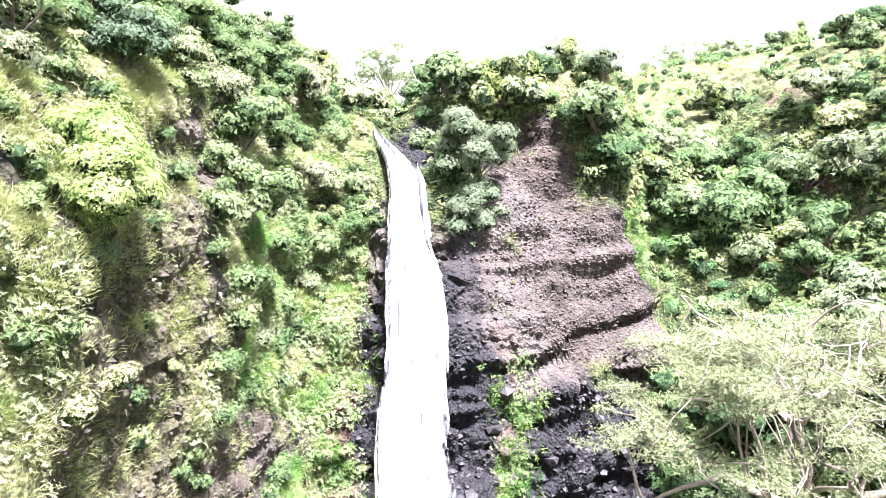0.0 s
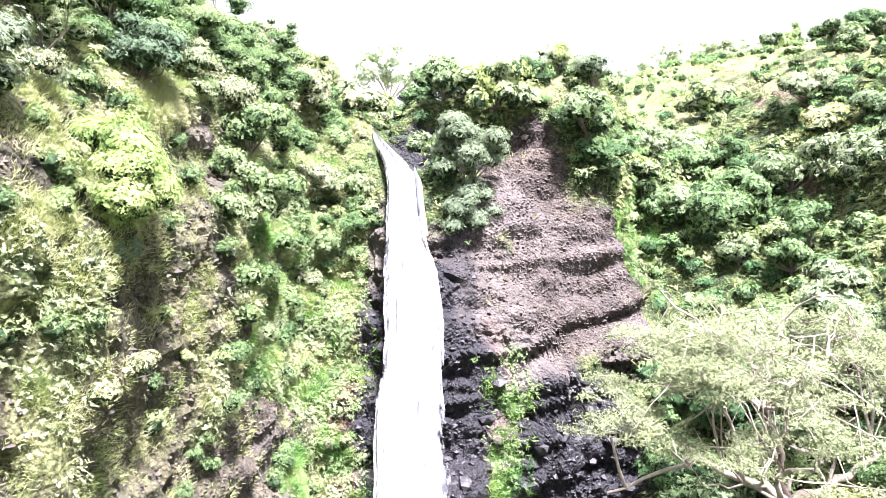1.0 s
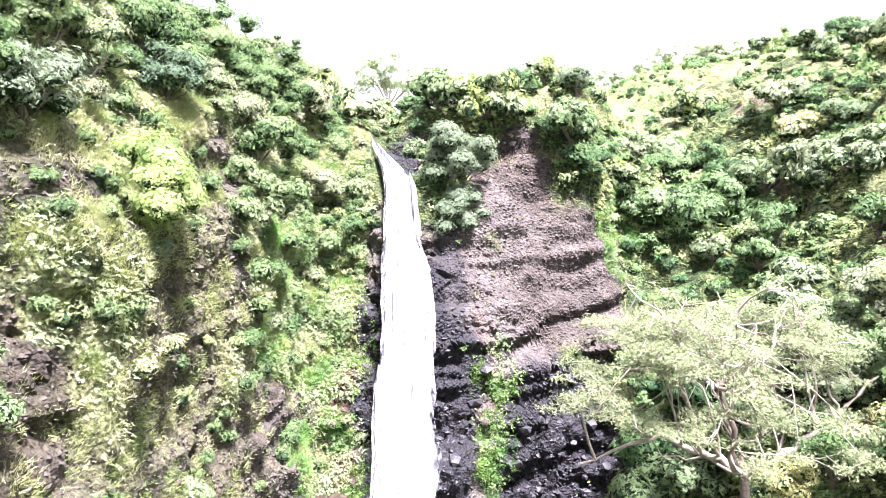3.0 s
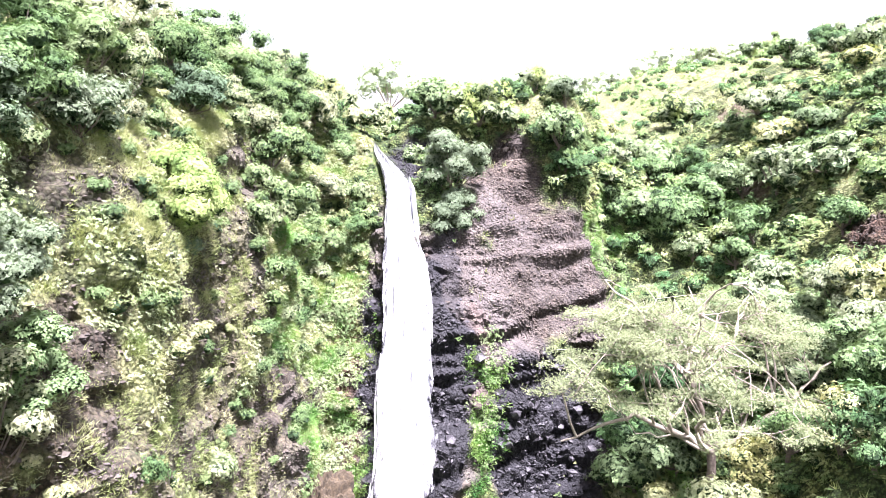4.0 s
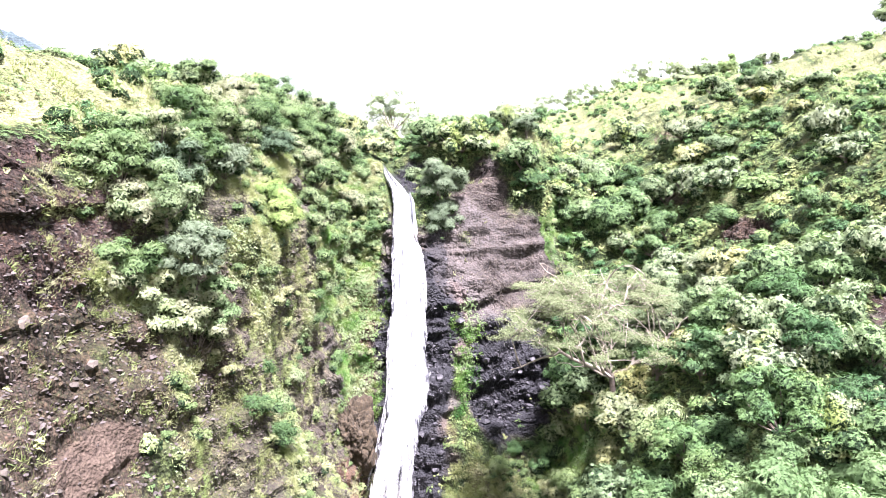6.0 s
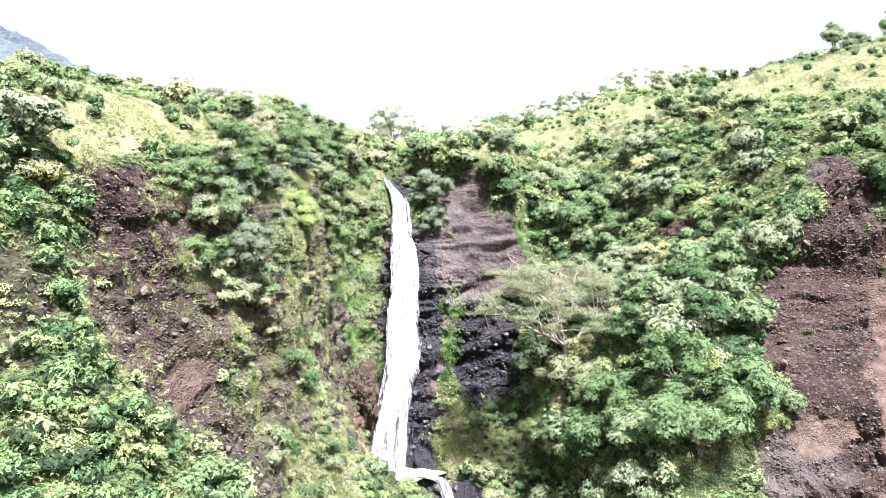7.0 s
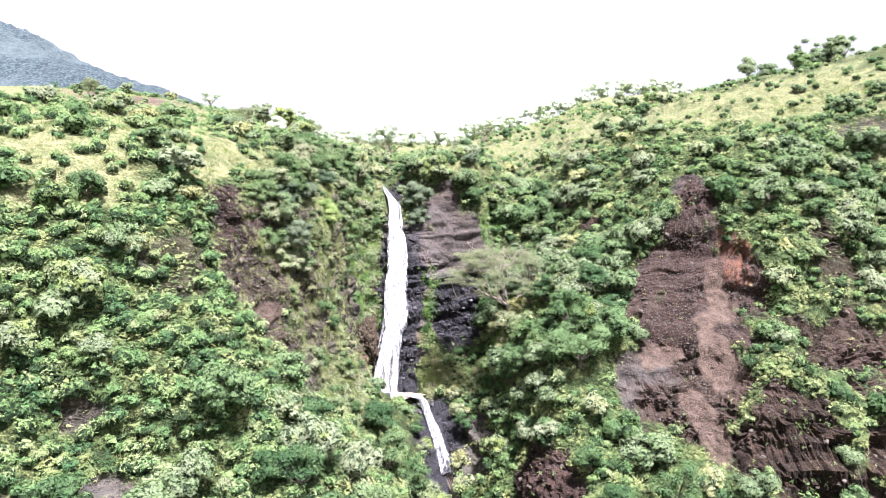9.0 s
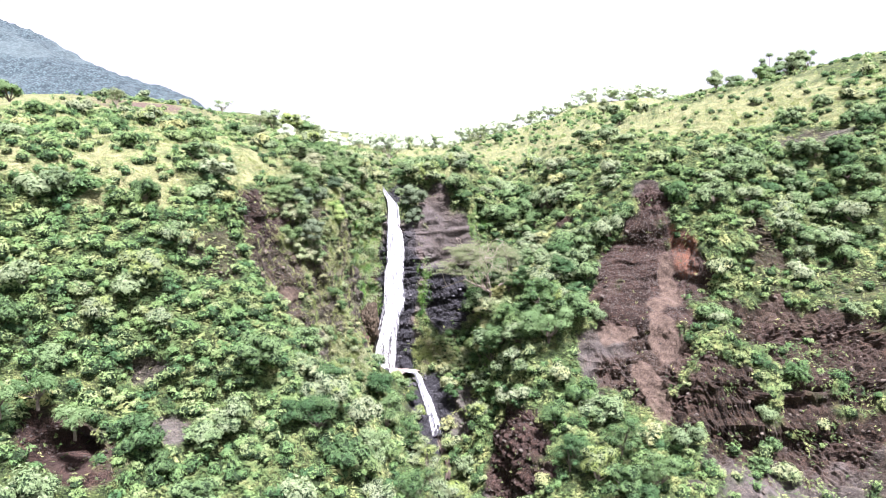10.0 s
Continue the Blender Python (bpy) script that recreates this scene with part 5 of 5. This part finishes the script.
for k, (x, y, w, h) in enumerate([(2.2, 4, 2.7, 7.5), (8.0, -2.5, 2.4, 5.5), (5.0, 0, 3.2, 8.5), (-0.6, 4, 2.9, 6.5), (27, -6, 3.2, 6), (21, -7, 2.6, 5), (23.5, -10, 2.6, 5), (30, -11, 2.8, 4.5), (3.7, -15.5, 2.4, 5.5), (-0.5, -14.5, 2.2, 4.5), (6.6, -8.5, 3.0, 8.5), (3.4, -9.5, 2.6, 6.5), (10.2, -9.5, 2.8, 8), (-5.5, -17, 2.2, 4.0), (8.5, -19, 2.6, 7.0), (13.5, -14, 2.4, 5.0), (17, -17, 2.3, 5)]):
    set_tree((x, y), w, h * 0.7, h * 0.2, 3200, 0.85, 0.125, TREE_LEAF, "round green tree on the gorge floor", 120 + k, 18)
for k, (x, y, w, h) in enumerate([(-26.5, -28.2, 2.2, 3.0), (-23.5, -28.4, 1.8, 2.4), (-28.6, -30, 1.8, 2.6)]):
    set_tree((x, y, rest(x, y + 4)), w, h * 0.7, h * 0.2, 2600, 0.7, 0.12, TREE_LEAF, "leafy tree hanging over a red-brown hollow", 180 + k, 14)
for k, (x, y, w, h) in enumerate([(11.6, 24.2, 1.5, 2.6), (15.0, 24.4, 1.7, 3.0), (16.8, 26.2, 1.8, 3.2), (13.2, 22.8, 1.4, 2.2), (14.6, 27.6, 1.8, 3.4), (12.6, 28.6, 1.6, 2.8), (16.4, 23.6, 1.8, 3.2), (17.6, 21.4, 2.0, 3.4), (11.4, 27.0, 1.3, 2.2), (11.6, 31.6, 1.5, 2.0), (10.8, 29.4, 1.3, 1.8), (12.4, 33.4, 1.4, 2.0), (9.8, 27.6, 1.2, 1.5), (10.5, 32.2, 1.0, 1.4), (10.2, 30.2, 0.9, 1.2), (10.9, 27.6, 1.2, 1.6), (7.4, 33.2, 0.7, 0.8), (5.9, 31.2, 0.7, 0.8)]):
    set_tree((x, y), w, h * 0.7, h * 0.15, 2600, 0.6, 0.1, BUSH_LEAF, "leafy bush round the foot of the flat-topped tree", 130 + k, 14)
for k, (x, y, w, h) in enumerate([(82, 96, 3.2, 6), (86, 100, 3.8, 7.5), (91, 98, 3.4, 6.5), (95, 101, 3.6, 6), (70, 92, 2.2, 5.5), (77, 99, 1.8, 4), (60, 130, 2.6, 6), (56, 150, 2.5, 5)]):
    set_tree((x, y), w, h * 0.75, h * 0.12, 1900, 1.1, 0.3, SAGE_LEAF if k % 3 else BUSH_LEAF, "tree standing on the grassy skyline", 140 + k, 14, 0.2, 0.6)
# far crowns and bark in pale colours that stand in for haze
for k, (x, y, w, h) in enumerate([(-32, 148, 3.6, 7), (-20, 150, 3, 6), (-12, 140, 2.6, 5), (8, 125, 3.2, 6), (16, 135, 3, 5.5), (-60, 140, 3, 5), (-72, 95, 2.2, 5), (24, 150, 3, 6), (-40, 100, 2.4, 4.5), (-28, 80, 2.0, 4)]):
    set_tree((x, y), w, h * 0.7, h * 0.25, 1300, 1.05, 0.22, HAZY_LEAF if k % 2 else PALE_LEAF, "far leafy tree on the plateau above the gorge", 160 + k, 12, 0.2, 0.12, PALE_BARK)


# a belt of far trees along the ridge upstream, past counting, paled for haze
def far_woods():
    rng = np.random.default_rng(170)
    ridge = [(12 + 2.4 * k, 203, 4.5, 9.0) for k in range(34)]
    upstream = [(-52 + 2.6 * k, 192, 5.0, 9.5) for k in range(27)]
    vs = []
    for x, y, low, high in ridge + upstream:
        x, y, h = x + rng.uniform(-1.2, 1.2), y + rng.uniform(-9, 12), rng.uniform(low, high)
        c, out, _, _ = crown_shape(rng, 9, h * 0.5, h * 0.75, h * 0.1, 620, 1.3)
        v, f = leaves(c, out, 0.46, 0.6, rng)
        vs.append(v + np.array((x, y, rest(x, y) - 0.3)))
    v = np.concatenate(vs)
    return tagged(new("far_woods", raw_mesh("far_woods", v, np.arange(len(v)).reshape(-1, 3), HAZY_LEAF)), "far trees along the ridge upstream, paled for haze", "woods", kind="stuff")


far_woods()


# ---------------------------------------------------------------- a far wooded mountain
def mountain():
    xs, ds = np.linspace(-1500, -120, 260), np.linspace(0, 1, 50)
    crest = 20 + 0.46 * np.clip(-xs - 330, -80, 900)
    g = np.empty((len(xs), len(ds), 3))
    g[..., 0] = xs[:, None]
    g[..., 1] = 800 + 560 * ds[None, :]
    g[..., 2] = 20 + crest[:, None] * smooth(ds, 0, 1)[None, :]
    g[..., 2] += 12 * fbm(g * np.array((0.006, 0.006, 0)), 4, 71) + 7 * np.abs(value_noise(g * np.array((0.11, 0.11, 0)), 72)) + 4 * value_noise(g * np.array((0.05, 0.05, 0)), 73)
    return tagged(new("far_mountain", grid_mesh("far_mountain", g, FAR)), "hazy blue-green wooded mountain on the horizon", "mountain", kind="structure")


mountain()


for k, (x, y, w, h) in enumerate([(0.4, 21.6, 1.3, 1.8), (-0.6, 23.2, 1.2, 1.6), (1.6, 19.4, 1.4, 2.2), (7.4, 22.6, 1.6, 2.4), (8.2, 19.6, 1.8, 2.8), (7.2, 16.4, 1.8, 2.8), (3.0, 16.6, 1.6, 2.6), (6.8, 25.6, 1.3, 1.8)]):
    set_tree((x, y), w, h * 0.75, h * 0.05, 1500, 0.55, 0.14, BUSH_LEAF if k % 2 else TREE_LEAF, "leafy bush in the cleft beside the lower fall", 420 + k, 14, 0.06, 0.7)


# ---------------------------------------------------------------- stones that stand out of the rock faces
def stone_mesh(name, seed, material, plain=False):
    rng = np.random.default_rng(seed)
    bm = bmesh.new()
    bmesh.ops.create_icosphere(bm, subdivisions=1, radius=1)
    if plain:
        bm.clear()
        top, ring = (bm.verts.new((0, 0, 1)), bm.verts.new((0, 0, -1))), [bm.verts.new((math.cos(a), math.sin(a), 0)) for a in (0, 1.3, 2.5, 3.7, 5.1)]
        for k in range(5):
            bm.faces.new((ring[k], ring[(k + 1) % 5], top[0]))
            bm.faces.new((ring[(k + 1) % 5], ring[k], top[1]))
    cut = rng.normal(0, 1, (5, 3))
    cut /= np.linalg.norm(cut, axis=1, keepdims=True)
    for v in bm.verts:
        p = np.array(v.co) * rng.uniform(0.85, 1.15)
        for c in cut:
            over = p @ c - 0.62
            if over > 0:
                p = p - c * over
        v.co = p * np.array((1.15, 1.0, 0.75))
    me = bpy.data.meshes.new(name)
    bm.to_mesh(me)
    bm.free()
    me.materials.append(material)
    return me


def strew(count, density, lo, hi, material, seed, gap):
    """Single stones, each an object, set into the ground."""
    rng = np.random.default_rng(seed)
    shapes = [stone_mesh("stone", seed * 10 + k, material) for k in range(6)]
    for k, (i, q) in enumerate(scatter(count, density, gap, seed)):
        s = lo * (hi / lo) ** rng.uniform(0, 1)
        ob = part("stone", shapes[k % 6], ground)
        ob.matrix_basis = Matrix.Translation(q + SIDE.reshape(-1, 3)[i] * s * 0.05) @ pose(0, 0, 0, *rng.uniform(-25, 25, 2), rng.uniform(0, 360)) @ Matrix.Diagonal((s, s, s, 1))


def rubble(name, count, density, lo, hi, material, label, seed):
    """The smaller stones, past counting, in one mesh."""
    rng = np.random.default_rng(seed)
    src = [stone_mesh("stone", seed * 10 + k, material, True) for k in range(5)]
    w = (AREA * density).ravel()
    idx = rng.choice(w.size, count, p=w / w.sum())
    vs, fs, base = [], [], 0
    for k in range(5):
        me = src[k]
        v = np.array([q.co for q in me.vertices])
        f = np.array([q.vertices for q in me.polygons])
        own = idx[k::5]
        n = len(own)
        s = lo * (hi / lo) ** rng.uniform(0, 1, n) ** 1.5
        a = rng.uniform(0, 2 * math.pi, n)
        t = rng.uniform(-0.6, 0.6, n)
        x, y, z = v[:, 0][None], v[:, 1][None], v[:, 2][None]
        z, x = z * np.cos(t)[:, None] - x * np.sin(t)[:, None], z * np.sin(t)[:, None] + x * np.cos(t)[:, None]
        g = np.stack([x * np.cos(a)[:, None] - y * np.sin(a)[:, None], x * np.sin(a)[:, None] + y * np.cos(a)[:, None], z], -1) * s[:, None, None]
        g += (places(own, rng) + SIDE.reshape(-1, 3)[own] * (s * -0.15)[:, None] + rng.normal(0, 0.04, (n, 3)))[:, None]
        vs.append(g.reshape(-1, 3))
        fs.append((f[None] + base + (np.arange(n) * len(v))[:, None, None]).reshape(-1, 3))
        base += n * len(v)
    ob = part(name, raw_mesh(name, np.concatenate(vs), np.concatenate(fs), material), ground, label)
    return tagged(ob, kind="stuff")


DRY = MASK["rock"] * (1 - MASK["wet"]) * STILL * INVIEW
DAMP = MASK["rock"] * MASK["wet"] * INVIEW
strew(190, DRY * (1 - CLOSE) * (1 - 0.85 * CALM), 0.14, 0.4, STONE, 81, 1.0)
strew(100, DAMP, 0.15, 0.5, WET_STONE, 82, 0.8)
rubble("rubble", 8500, DRY + 0.1 * MASK["soil"] * INVIEW, 0.06, 0.2, STONE, "brown stones crowding the rock faces", 83)
rubble("wet_rubble", 1800, DAMP, 0.06, 0.24, WET_STONE, "wet black stones beside the falls", 84)
rubble("rubble", 5200, patch(LAND, [((7, 41.5, 22.5), (7, 7, 7), 1.0)], 27, 0.2) * MASK["rock"] * (1 - MASK["wet"]), 0.04, 0.13, STONE, "small brown stones bedded in the bluff", 86)
rubble("rubble", 4200, patch(LAND, [((35.5, 16, 20), (8, 12, 11), 1.0), ((30, 8, 10), (7, 6, 5), 0.8)], 28, 0.2) * MASK["rock"] * STILL, 0.06, 0.2, STONE, "red-brown stones bedded in the scar", 87)
rubble("rubble", 6000, DRY * CLOSE, 0.035, 0.13, STONE, "small brown stones in the gorge wall", 88)
rubble("rubble", 1900, patch(LAND, [((-13, 2, 21), (6, 9, 9), 1.0)], 66) * MASK["rock"] * STILL, 0.05, 0.17, PALE_STONE, "grey-brown stones littering the red-brown face", 89)
strew(34, smooth(-np.linalg.norm((LAND - np.array((0.2, 25.3, 1.4))) / np.array((4.2, 2.4, 2.0)), axis=-1), -1.05, -0.9), 0.2, 0.55, WET_STONE, 85, 0.45)

# a rust-brown boulder that hangs beside the foot of the main fall
RUSTY = stone_material("rusty_basalt", (0.018, 0.015, 0.01), (0.088, 0.066, 0.038), 0.95)
bm = bmesh.new()
bmesh.ops.create_icosphere(bm, subdivisions=6, radius=1)
co = np.array([v.co for v in bm.verts])
big = 1 + 0.3 * fbm(co * 1.3, 3, 95) + 0.14 * (blocks(co * 2.6, 96)[0] - 0.5) + 0.12 * fbm(co * 6, 4, 97)
for v, q in zip(bm.verts, co * big[:, None] * np.array((1.8, 1.7, 3.0))):
    v.co = q
me = bpy.data.meshes.new("boulder")
bm.to_mesh(me)
bm.free()
me.materials.append(RUSTY)
boulder = part("boulder", me, ground, "rust-brown overhanging boulder beside the falls")
boulder.location = (-5.7, 28.7, 9.3)
